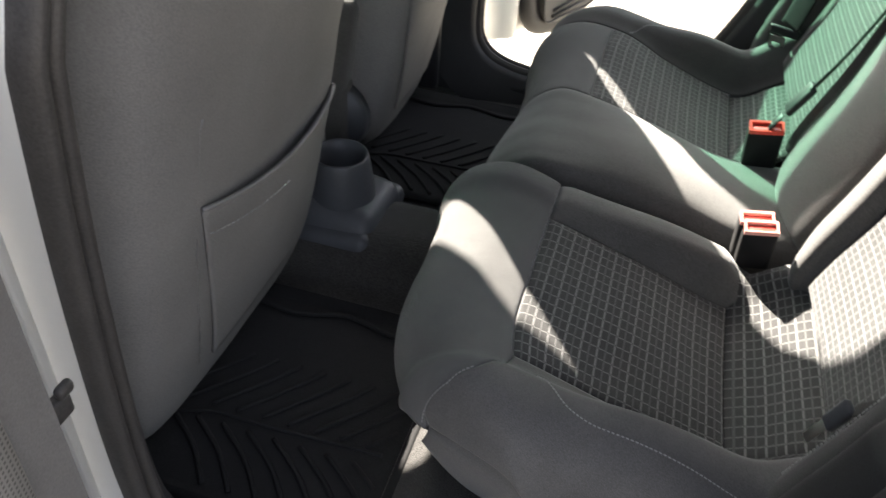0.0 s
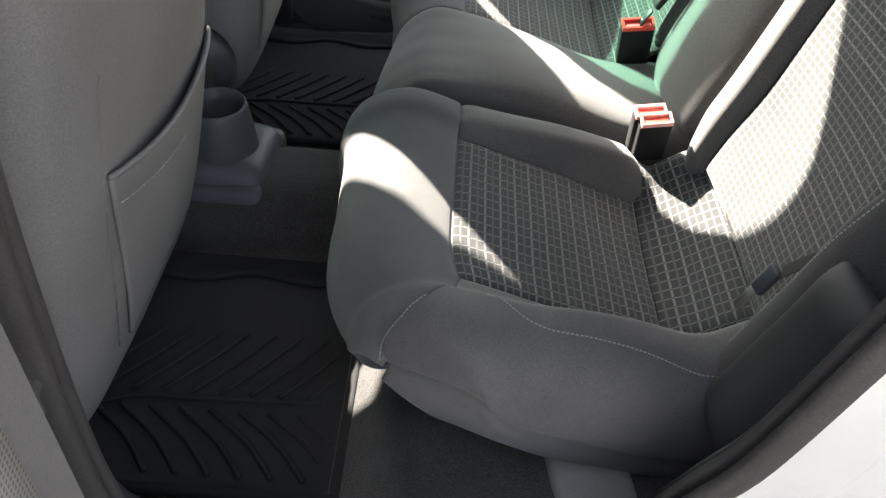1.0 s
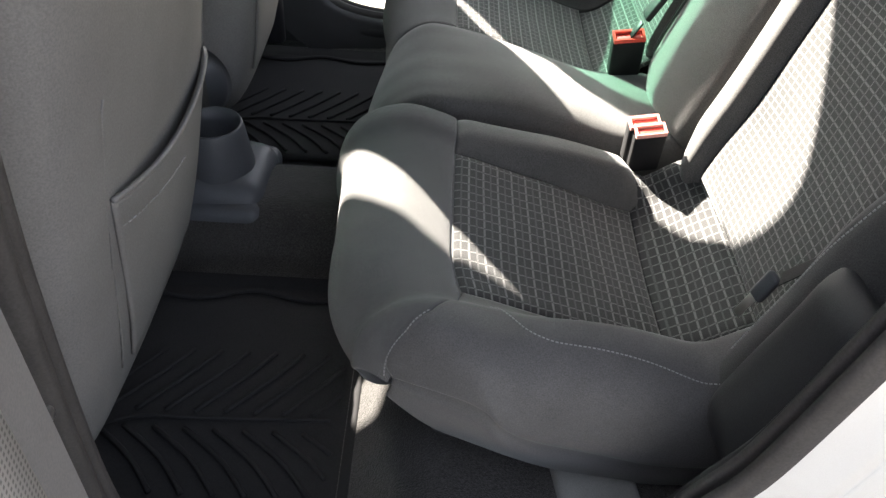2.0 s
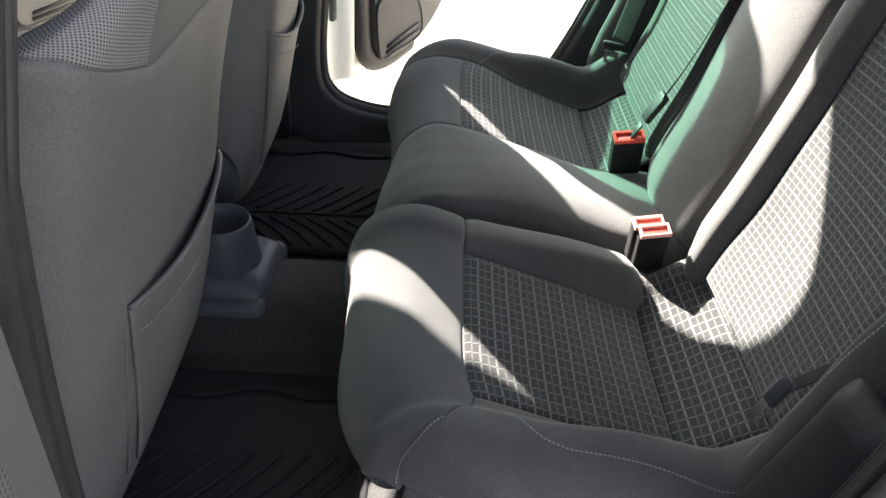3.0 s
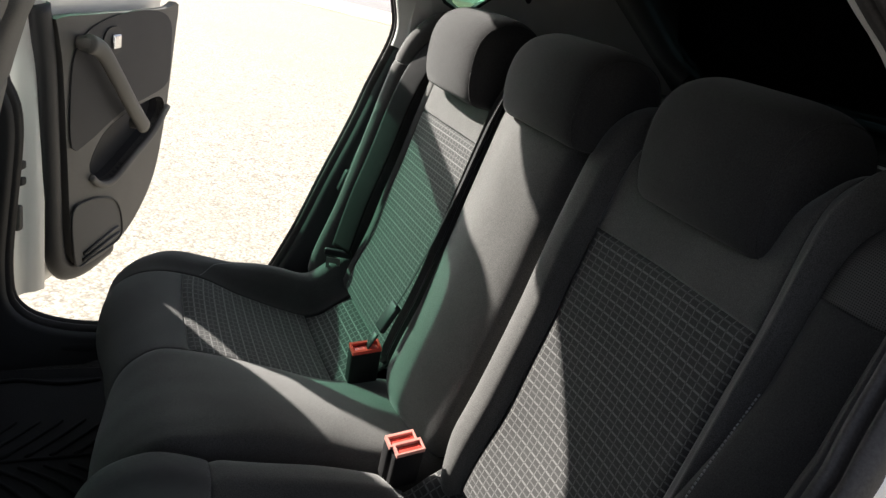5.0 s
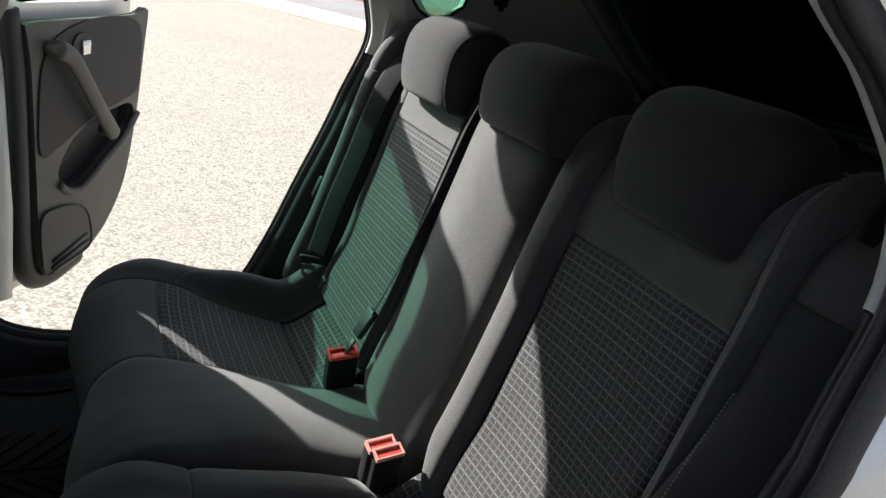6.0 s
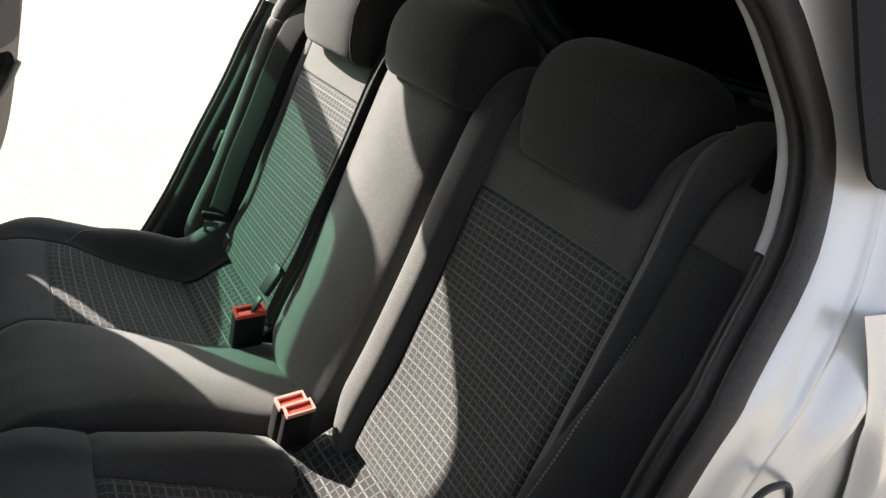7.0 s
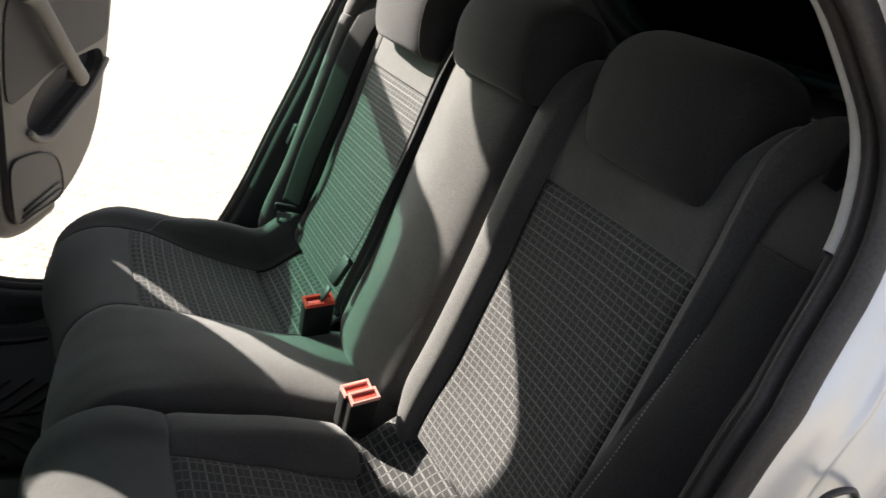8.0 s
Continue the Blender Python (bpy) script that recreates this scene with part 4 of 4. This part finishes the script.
SEAT_CROSS = [(0.95, -0.085), (1.0, -0.068), (0.98, -0.05), (0.89, -0.017), (0.70, -0.004), (0.3, 0.0), (-0.3, 0.0), (-0.70, -0.004), (-0.89, -0.017), (-0.98, -0.05), (-1.0, -0.068), (-0.95, -0.085)]


def front_seat(y, label, half):
    ob = thing("front_seat", label, "car seat", (-0.4, y, 0.5), "front seats")
    far_side = 1 if y > 0 else -1

    def shoulders(u, yy):
        if y < 0:
            if yy > -0.20:
                return yy + 0.034 * ease((u - 0.42) / 0.20) * ease((yy + 0.20) / 0.10)
            return yy + (-0.44 - yy) * 0.92 * ease((u - 0.615) / 0.13) if yy < -0.44 else yy
        k = max(0.0, (u - 0.52) / 0.36)
        return y + (yy - y) * (1 - (0.12 if y > 0 else 0.04) * k**1.6)

    side_line = SEAT_BACK if y < 0 else [(x - 0.025 * ease((z - 0.80) / 0.35), z - 0.05 * ease((z - 0.9) / 0.25)) for x, z in SEAT_BACK]
    deep = 0.022 if y > 0 else 0.0
    sk = Skin(side_line, [(y + a * half, b - (deep if b < -0.06 else 0.0)) for a, b in SEAT_CROSS], -1, shoulders)
    if y < 0:
        sk.thin = lambda u: 1 - 0.72 * ease((u - 0.60) / 0.08)
    line, end = sk.u(-0.268, 0.93), sk.pl[-1]
    va, vb = (0.0, sk.v(y + 0.76 * half)) if far_side > 0 else (sk.v(-0.446), sk.cl[-1])
    def rise(v):
        yy = float(np.interp(v, sk.cl, sk.c[:, 0]))
        return 0.046 * min(1.0, max(0.0, (-0.43 - yy) / 0.13)) if y < 0 else 0.0

    part("back_cover", padded(lambda u, v: sk(u * (line + rise(v)) / line, v), 0.0, line, 0.0, sk.cl[-1], 50, 70, sink=0.003), LEATHERETTE, ob, "dark grey vinyl back cover")
    part("net_panel", padded(lambda u, v: sk(end - (end - u) * (end - line - rise(v)) / (end - line), v), line, end, va, vb, 30, 24, sink=0.002, by_length=True), NET, ob, "pale grey net-woven cloth")
    rest = (0.0, va) if far_side < 0 else (vb, sk.cl[-1])
    part("upper_cover", sk.panel(line, end, *rest, 30, 60, sink=0.003), LEATHERETTE, ob)
    # the map pocket: a second skin, open at its top
    u0, v0, v1 = sk.u(-0.385, 0.46), sk.v(min(-0.132, y + 0.88 * half) if y < 0 else y + 0.88 * half), sk.v(-0.474 if y < 0 else y - 0.88 * half)
    us, g = np.linspace(0, 1, 24), []
    vs = np.linspace(v0, v1, 40)
    for f in us:
        row = []
        for k, v in enumerate(vs):
            q = k / 39
            top = sk.u(-0.309, 0.720) - 0.022 * math.sin(math.pi * q) - 0.030 * (1 - q)
            v = v + (sk.v(y) - v) * 0.32 * (1 - f)
            p, n = sk(u0 + (top - u0) * f, v)
            bulge = 0.004 + 0.009 * math.sin(math.pi * q) ** 0.7 * f**2
            row.append(p + n / max(np.linalg.norm(n), 1e-6) * bulge)
        g.append(row)
    part("map_pocket", sheet(g, 0.004), LEATHERETTE, ob, "dark grey vinyl map pocket, sagging open")
    hem = [np.array(p) + np.array((0.0015, 0, -0.030)) for p in g[-1]]
    part("stitching", join(*[tube([hem[k], hem[k] * 0.35 + hem[k + 1] * 0.65], 0.0008, 4) for k in range(20, 39)]), THREAD, ob, "pale grey thread")
    part("hem", tube(g[-1], 0.003, 6), LEATHERETTE, ob)
    for way in (((0.47, -0.458), (0.60, -0.472), (0.72, -0.478), (0.82, -0.474)),) if y < 0 else ():
        line_of = []
        for z, yy in curve(way, 40):
            p, n = sk(sk.pl[np.argmin(np.abs(sk.p[:200, 1] - z))], sk.v(yy))
            line_of.append(p + n / max(np.linalg.norm(n), 1e-6) * 0.0006)
        part("seam", tube(line_of, 0.0012, 6), LEATHERETTE, ob)
    part("seat_base", block((0.52, 0.44, 0.22), 0.05, 4, pose(-0.68, y, 0.46)), CLOTH, ob)
    part("rail", block((0.50, 0.05, 0.10), 0.01, 2, pose(-0.68, y - 0.18, 0.385)), BLACK, ob)
    part("rail", block((0.50, 0.05, 0.10), 0.01, 2, pose(-0.68, y + 0.18, 0.385)), BLACK, ob)
    part("backrest_front", sheet([[(-0.46 + 0.24 * (z - 0.42) / 0.7, yy, z) for yy in np.linspace(y - 0.62 * half, y + 0.8 * half, 8)] for z in np.linspace(0.45, 1.10, 8)], -0.03), CLOTH, ob)
    for s in (-1, 1):
        bm = bmesh.new()
        bmesh.ops.create_cone(bm, cap_ends=True, segments=32, radius1=0.075, radius2=0.066, depth=0.02)
        bm.transform(pose(-0.46, y + s * (half + 0.012), 0.46, 90 * -s, 0, 0))
        part("hinge_cover", bm, CONSOLE, ob, "round grey plastic hinge cover")
    part("headrest", block((0.09, 0.26, 0.17), 0.035, 5, pose(-0.25 if y < 0 else -0.36, y, 1.27 if y < 0 else 1.21, 0, 12, 0)), CLOTH, ob)
    for dy in (-0.06, 0.06):
        part("post", tube([(-0.25 if y < 0 else -0.36, y + dy, 1.22 if y < 0 else 1.16), (-0.265 if y < 0 else -0.36, y + dy, 1.14 if y < 0 else 1.07)], 0.006, 8), STEEL, ob)
    return ob


front_seat(-0.3275, "dark grey front seat seen from behind with map pocket", 0.2425)
seat = front_seat(0.345, "dark grey front passenger seat seen from behind", 0.162)
part("recliner_cover", block((0.28, 0.03, 0.24), 0.012, 3, pose(-0.50, 0.535, 0.48)), BLACK, seat, "black plastic recliner cover")
part("side_bolster", block((0.14, 0.08, 0.30), 0.03, 4, pose(-0.492, 0.170, 0.545, 0, 8, 0)), CLOTH, seat)

# ---- centre console ----
ob = thing("centre_console", "grey plastic centre console end with cup holder", "console", (-0.4, 0.02, 0.33))
part("body", block((0.42, 0.19, 0.085), 0.030, 5, pose(-0.490, 0.02, 0.396, 0, 9, 0), taper=(0.93, 0.78)), CONSOLE, ob)
part("armrest", block((0.55, 0.15, 0.30), 0.04, 4, pose(-0.69, 0.0, 0.50)), CONSOLE, ob)
part("step", block((0.42, 0.20, 0.05), 0.022, 4, pose(-0.500, 0.02, 0.362)), CONSOLE, ob)


def cup():
    prof = [(0.064, -0.12), (0.058, -0.07), (0.0495, -0.012), (0.047, 0.0), (0.0455, 0.003), (0.0425, 0.002), (0.0405, -0.02), (0.034, -0.085), (0.0, -0.087)]
    bm = bmesh.new()
    rows = [[bm.verts.new((-0.374 + r * math.cos(a), 0.012 + r * math.sin(a), 0.486 + z)) for a in np.linspace(0, 2 * math.pi, 40, endpoint=False)] for r, z in prof[:-1]]
    for a, b in zip(rows[:-1], rows[1:]):
        for k in range(40):
            bm.faces.new((a[k], a[(k + 1) % 40], b[(k + 1) % 40], b[k]))
    bm.faces.new(rows[-1])
    return bm


part("cup_holder", cup(), CONSOLE, ob, "round grey plastic cup holder")


# ---- floor mats ----
def mat(y0, y1, label):
    ob = thing("floor_mat", label, "floor mat", (-0.27, (y0 + y1) / 2, 0.33), "rear floor mats")
    g = []
    for x in np.linspace(-0.47, -0.10, 40):
        row = []
        for y in np.linspace(y0, y1, 44):
            e = min(x + 0.47, -0.10 - x, y - y0, y1 - y)
            row.append((x, y, 0.331 + 0.016 * max(0, 1 - abs(e - 0.008) / 0.010)))
        g.append(row)
    part("tray", sheet(g, 0.006), MAT_RUBBER, ob)
    spine = y0 + 0.130
    part("rib", tube(curve([(-0.45, spine - 0.022, 0.333), (-0.38, spine + 0.004, 0.333), (-0.30, spine + 0.006, 0.333), (-0.14, spine + 0.012, 0.333)], 24), 0.003, 6), MAT_RUBBER, ob)
    for k in range(9):
        x = -0.46 + 0.037 * k
        up = curve([(x, spine + 0.016, 0.333), (x + 0.05, spine + 0.073, 0.333), (x + 0.085, spine + 0.118, 0.333)], 12)
        down = curve([(x + 0.03, spine - 0.010, 0.333), (x + 0.085, spine - 0.052, 0.333), (x + 0.125, spine - 0.100, 0.333)], 12)
        for pts in (up, down):
            pts = [p for p in pts if -0.45 < p[0] < -0.13 and y0 + 0.022 < p[1]]
            if len(pts) > 3:
                part("rib", tube(pts, 0.0036, 6, flat=0.8), MAT_RUBBER, ob)
    wave = curve([(-0.45, y1 - 0.035, 0.334), (-0.36, y1 - 0.050, 0.334), (-0.28, y1 - 0.030, 0.334), (-0.20, y1 - 0.046, 0.334), (-0.13, y1 - 0.035, 0.334)], 40)
    part("rib", tube(wave, 0.004, 6), MAT_RUBBER, ob)
    return ob


mat(-0.56, -0.165, "black rubber floor mat with curved ribs")
mat(0.14, 0.56, "black rubber floor mat with curved ribs, in shade")


# ---- doors ----
def door(name, label, hinge, angle, side, length=1.0, group="open doors", glass_top=2.0):
    """A car door. m runs along it from the hinge, w points to its inside; side 1: the far side of the car."""
    A = radians(angle)
    dm, dw = Vector((math.cos(A), side * math.sin(A), 0)), Vector((math.sin(A), -side * math.cos(A), 0))
    H = Vector((*hinge, 0))
    L = length

    def to(m, z, w):
        if m < 0.12:
            m += float(np.interp(z, [0.86, 0.90, 0.925, 0.97, 1.04, 1.08], [0.0, 0.020, 0.052, 0.062, 0.040, 0.0])) * (1 - max(0.0, m) / 0.12)
        return H + dm * (m * L) + dw * (w + 0.26 * max(0, z - 1.0)) + Vector((0, 0, z))

    ob = thing(name, label, "car door", tuple(H + dm * 0.4 * L), group, "structure")
    LOW = [(0.02, 0.36), (0.30, 0.352), (0.45, 0.362), (0.60, 0.415), (0.705, 0.52), (0.76, 0.70), (0.795, 0.90), (0.80, 1.004), (0.40, 1.004), (0.12, 1.008), (0.004, 1.04), (0.003, 1.00), (0.004, 0.96), (0.006, 0.92), (0.008, 0.88), (0.010, 0.84), (0.012, 0.80)]
    part("outer_panel", plate(LOW, 0.045, to=lambda a, b, c: to(a, b, c - 0.10)), SILVER, ob, smooth=False)
    part("hinge_edge", sheet([[to(m, z, w) for z in np.linspace(0.368, 1.02, 30)] for m, w in ((-0.005, -0.10), (-0.008, -0.085), (-0.002, -0.07), (0.01, -0.066), (0.05, -0.060), (0.10, -0.052), (0.125, -0.038), (0.138, -0.026), (0.16, -0.018))]), SILVER, ob)
    seal_line = curve([(0.142, 1.0), (0.165, 0.88), (0.181, 0.70), (0.194, 0.52), (0.212, 0.42), (0.262, 0.380), (0.34, 0.366), (0.46, 0.372)], 60)
    part("seal", tube([to(m, z, -0.020) for m, z in seal_line], 0.030, 10, flat=0.6, up=(dw.x, dw.y, 0)), BLACK, ob, "black rubber seal")
    TRIM = [(0.228, 0.57), (0.236, 0.48), (0.244, 0.42), (0.272, 0.386), (0.34, 0.372), (0.46, 0.378), (0.585, 0.425), (0.69, 0.525), (0.748, 0.70), (0.782, 0.90), (0.79, 0.99), (0.70, 0.976), (0.35, 0.977), (0.180, 0.976), (0.178, 0.95), (0.196, 0.88), (0.212, 0.73)]
    trim = curve(TRIM, 90, True)
    INSERT = [(0.230, 0.690), (0.222, 0.82), (0.242, 0.905), (0.313, 0.951), (0.465, 0.976), (0.646, 0.974), (0.738, 0.938), (0.748, 0.85), (0.736, 0.775), (0.62, 0.752), (0.50, 0.742), (0.40, 0.718), (0.30, 0.690)]
    POCKET = [(0.318, 0.630), (0.345, 0.590), (0.395, 0.573), (0.455, 0.575), (0.563, 0.612), (0.67, 0.655), (0.728, 0.70), (0.70, 0.738), (0.60, 0.737), (0.48, 0.722), (0.38, 0.692)]
    insert, pocket = curve(INSERT, 60, True), curve(POCKET, 48, True)
    part("trim_panel", plate([tuple(p) for p in trim], 0.02, holes=[[tuple(p) for p in grown(np.array(pocket), 0.0)]], to=lambda a, b, c: to(a, b, c - 0.02)), DOOR_TRIM, ob, "grey plastic trim panel", smooth=False)
    bm = plate([tuple(p) for p in insert], 0.004, to=lambda a, b, c: to(a, b, c + 0.001))
    part("insert_panel", bm, DOOR_DARK, ob, "dark cloth insert", smooth=False)
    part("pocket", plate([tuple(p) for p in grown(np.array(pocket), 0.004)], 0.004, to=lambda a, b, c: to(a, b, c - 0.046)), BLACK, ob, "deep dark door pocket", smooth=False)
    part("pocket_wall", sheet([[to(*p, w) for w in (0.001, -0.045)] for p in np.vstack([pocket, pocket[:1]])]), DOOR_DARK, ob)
    lip = curve([(0.318, 0.600), (0.360, 0.572), (0.430, 0.562), (0.54, 0.600), (0.66, 0.645), (0.745, 0.705)], 40)
    part("pocket_lip", tube([to(m, z, 0.004) for m, z in lip], 0.009, 10, up=(dw.x, dw.y, 0)), DOOR_TRIM, ob)
    pull = curve([(0.245, 0.925), (0.298, 0.905), (0.371, 0.835), (0.45, 0.760), (0.537, 0.690)], 30)
    part("pull_handle", tube([to(m, z, 0.030 + 0.006 * math.sin(math.pi * k / 29)) for k, (m, z) in enumerate(pull)], 0.021, 12, flat=0.75, up=(dw.x, dw.y, 0)), DOOR_TRIM, ob, "grey diagonal pull handle")
    for m, z in (pull[1], pull[-2]):
        part("handle_foot", join(tube([to(m, z, 0.002), to(m, z, 0.034)], 0.017, 10, up=(0, 0, 1))), DOOR_TRIM, ob)
    cup_line = curve([(0.352, 0.915), (0.375, 0.943), (0.425, 0.945), (0.448, 0.920), (0.440, 0.890), (0.400, 0.880), (0.365, 0.890)], 28, True)
    part("lever_recess", plate([tuple(p) for p in cup_line], 0.003, to=lambda a, b, c: to(a, b, c + 0.006)), BLACK, ob, "black lever recess", smooth=False)
    bm = block((0.036, 0.034, 0.010), 0.004, 3)
    bm.transform(Matrix(((dm.x, 0, dw.x, 0), (dm.y, 0, dw.y, 0), (0, 1, 0, 0), (0, 0, 0, 1))))
    bm.transform(Matrix.Translation(to(0.408, 0.914, 0.012)))
    part("release_lever", bm, CHROME, ob, "chrome release lever")
    spk = curve([(0.235, 0.535), (0.24, 0.44), (0.262, 0.388), (0.33, 0.388), (0.47, 0.392), (0.482, 0.44), (0.45, 0.50), (0.39, 0.528), (0.30, 0.545)], 50, True)
    rim = [to(m, z, 0.006) for m, z in spk]
    part("speaker_grille", plate([tuple(p) for p in spk], 0.004, to=lambda a, b, c: to(a, b, c + 0.001)), SPEAKER, ob, "grey perforated speaker cover", smooth=False)
    part("speaker_rim", tube(rim, 0.003, 6, True, up=(dw.x, dw.y, 0)), BLACK, ob)
    for k in range(2):
        line = [(0.283 + 0.004 * k, 0.399 + 0.015 * k), (0.468 - 0.010 * k, 0.408 + 0.020 * k)]
        part("slot", tube([to(*p, 0.008) for p in line], 0.0055, 6, flat=0.6, up=(dw.x, dw.y, 0)), BLACK, ob, "dark vent slot")
    # window frame and glass
    FR = curve([(0.0, 1.02), (0.034, 1.08), (0.055, 1.12), (0.070, 1.25), (0.083, 1.355), (0.105, 1.385), (0.18, 1.391), (0.30, 1.395), (0.42, 1.407), (0.49, 1.407), (0.62, 1.36), (0.75, 1.24), (0.81, 1.10), (0.81, 1.02)], 90)
    IN = curve([(0.060, 1.0), (0.088, 1.09), (0.102, 1.17), (0.114, 1.22), (0.125, 1.27), (0.136, 1.312), (0.158, 1.337), (0.21, 1.343), (0.30, 1.351), (0.39, 1.365), (0.46, 1.366), (0.59, 1.322), (0.69, 1.22), (0.75, 1.10), (0.755, 1.0)], 90)
    ring_pts = [tuple(p) for p in FR] + [tuple(p) for p in IN[::-1]]
    part("window_frame", plate(ring_pts, 0.03, to=lambda a, b, c: to(a, b, c - 0.075)), BLACK, ob, "black window frame", smooth=False)
    part("window_glass", plate([(p[0], min(p[1], glass_top)) for p in curve(np.vstack([IN[::3], IN[:1]]), 40)[:-1]], 0.004, to=lambda a, b, c: to(a, b, c - 0.062)), GLASS, ob, "green tinted glass", smooth=False)
    turn = pose(0, 0, 0, 0, 0, angle * side)
    for z in (0.651,):
        bm = join(block((0.050, 0.020, 0.020), 0.004, 2, pose(0, 0, 0.018)), block((0.050, 0.020, 0.020), 0.004, 2, pose(0, 0, -0.018)), block((0.018, 0.016, 0.056), 0.004, 2))
        bm.transform(Matrix.Translation(to(0.133, z, -0.048)) @ turn)
        part("hinge", bm, BLACK, ob, "black steel door hinge")
    bm = block((0.022, 0.030, 0.062), 0.008, 3, pose(0, 0, 0, 0, 0, angle * side))
    bm.transform(Matrix.Translation(to(0.112, 0.551, -0.056)))
    part("cable_boot", bm, RUBBER, ob, "black rubber cable boot")
    for dz in (0.0, 0.03):
        bm = bmesh.new()
        bmesh.ops.create_cone(bm, cap_ends=True, segments=12, radius1=0.009, radius2=0.007, depth=0.012)
        bm.transform(Matrix.Translation(to(0.154, 0.623 + dz, -0.055)) @ pose(0, 0, 0, 90, 0, angle * side + 90))
        part("bolt", bm, STEEL, ob, "steel hinge bolt")
    return ob


door("door_1", "open rear car door with grey trim and green glass", (-0.31, 0.72), 64.6, 1)
door("door_2", "open front car door with half lowered green glass", (-1.30, 0.72), 64.6, 1, 1.25, glass_top=1.27)


def near_door():
    """The door that the viewer stands beside: only its hinge end shows."""
    A = radians(80.0)
    dm, dw = Vector((math.cos(A), -math.sin(A), 0)), Vector((math.sin(A), math.cos(A), 0))
    H = Vector((-0.300, -0.690, 0))

    def to(m, z, w):
        return H + dm * m + dw * (w + 0.20 * max(0, z - 1.0)) + Vector((0, 0, z))

    ob = thing("door_3", "open rear car door with grey ribbed cloth lining", "car door", tuple(H + dm * 0.4), "open doors", "structure")
    low = [(0.0, 0.37), (0.40, 0.36), (0.60, 0.42), (0.74, 0.70), (0.78, 1.02), (0.0, 1.02)]
    part("outer_panel", plate(low, 0.04, to=lambda a, b, c: to(a, b, c - 0.05)), SILVER, ob, smooth=False)
    part("hinge_edge", sheet([[to(m, z, w) for z in np.linspace(0.37, 1.02, 30)] for m, w in ((-0.004, -0.05), (-0.006, -0.02), (0.0, -0.006), (0.03, 0.010), (0.075, 0.028), (0.10, 0.041), (0.112, 0.055), (0.13, 0.060))]), SILVER, ob)
    part("border", plate([(0.102, 0.385), (0.36, 0.38), (0.58, 0.44), (0.72, 0.70), (0.76, 1.02), (0.106, 1.02)], 0.028, to=lambda a, b, c: to(a, b, c + 0.046)), BORDER, ob, "smooth dark grey plastic border", smooth=False)
    g = [[to(m, z, 0.078 + 0.006 * math.sin(math.pi * min(1, (m - 0.145) / 0.2) * 0.5)) for z in np.linspace(0.42, 0.95, 20)] for m in np.linspace(0.145, 0.62, 20)]
    part("lining", sheet(g, 0.004), RIBBED, ob, "grey finely ribbed cloth")
    fr = curve([(0.06, 1.02), (0.065, 1.20), (0.09, 1.34), (0.17, 1.39), (0.40, 1.39), (0.60, 1.33), (0.73, 1.22), (0.79, 1.08), (0.79, 1.02)], 60)
    inn = curve([(0.11, 1.02), (0.115, 1.20), (0.14, 1.31), (0.20, 1.35), (0.39, 1.35), (0.56, 1.29), (0.68, 1.19), (0.74, 1.08), (0.74, 1.02)], 60)
    part("window_frame", plate([tuple(q) for q in fr] + [tuple(q) for q in inn[::-1]], 0.03, to=lambda a, b, c: to(a, b, c - 0.07)), BLACK, ob, smooth=False)
    part("hinge", join(block((0.010, 0.022, 0.018), 0.003, 3, pose(-0.243, -0.750, 0.765)), block((0.007, 0.014, 0.010), 0.003, 2, pose(-0.240, -0.742, 0.778))), RUBBER, ob, "grimy grey hinge check arm")


near_door()


def near_front_door():
    """The closed door beside the front seat."""
    ob = thing("door_4", "closed front car door with pale trim and green glass", "car door", (-0.9, -0.70, 0.4), "", "structure")
    side = lambda y: (lambda a, b, c: (a, -(y + tumble(b) + c), b))
    low = [(-0.40, 0.37), (-0.40, 0.95), (-1.38, 0.95), (-1.38, 0.60), (-1.25, 0.37)]
    up = [(-0.41, 0.95), (-0.44, 1.20), (-0.50, 1.30), (-0.74, 1.30), (-0.84, 1.13), (-1.10, 1.05), (-1.38, 0.96)]
    part("outer_panel", plate(low, 0.03, to=side(0.712)), SILVER, ob, smooth=False)
    part("trim_panel", plate(low, 0.03, to=side(0.655)), DOOR_TRIM, ob, "grey plastic trim panel", smooth=False)
    part("window_glass", plate(up, 0.004, to=side(0.714)), GLASS, ob, "green tinted glass", smooth=False)


near_front_door()
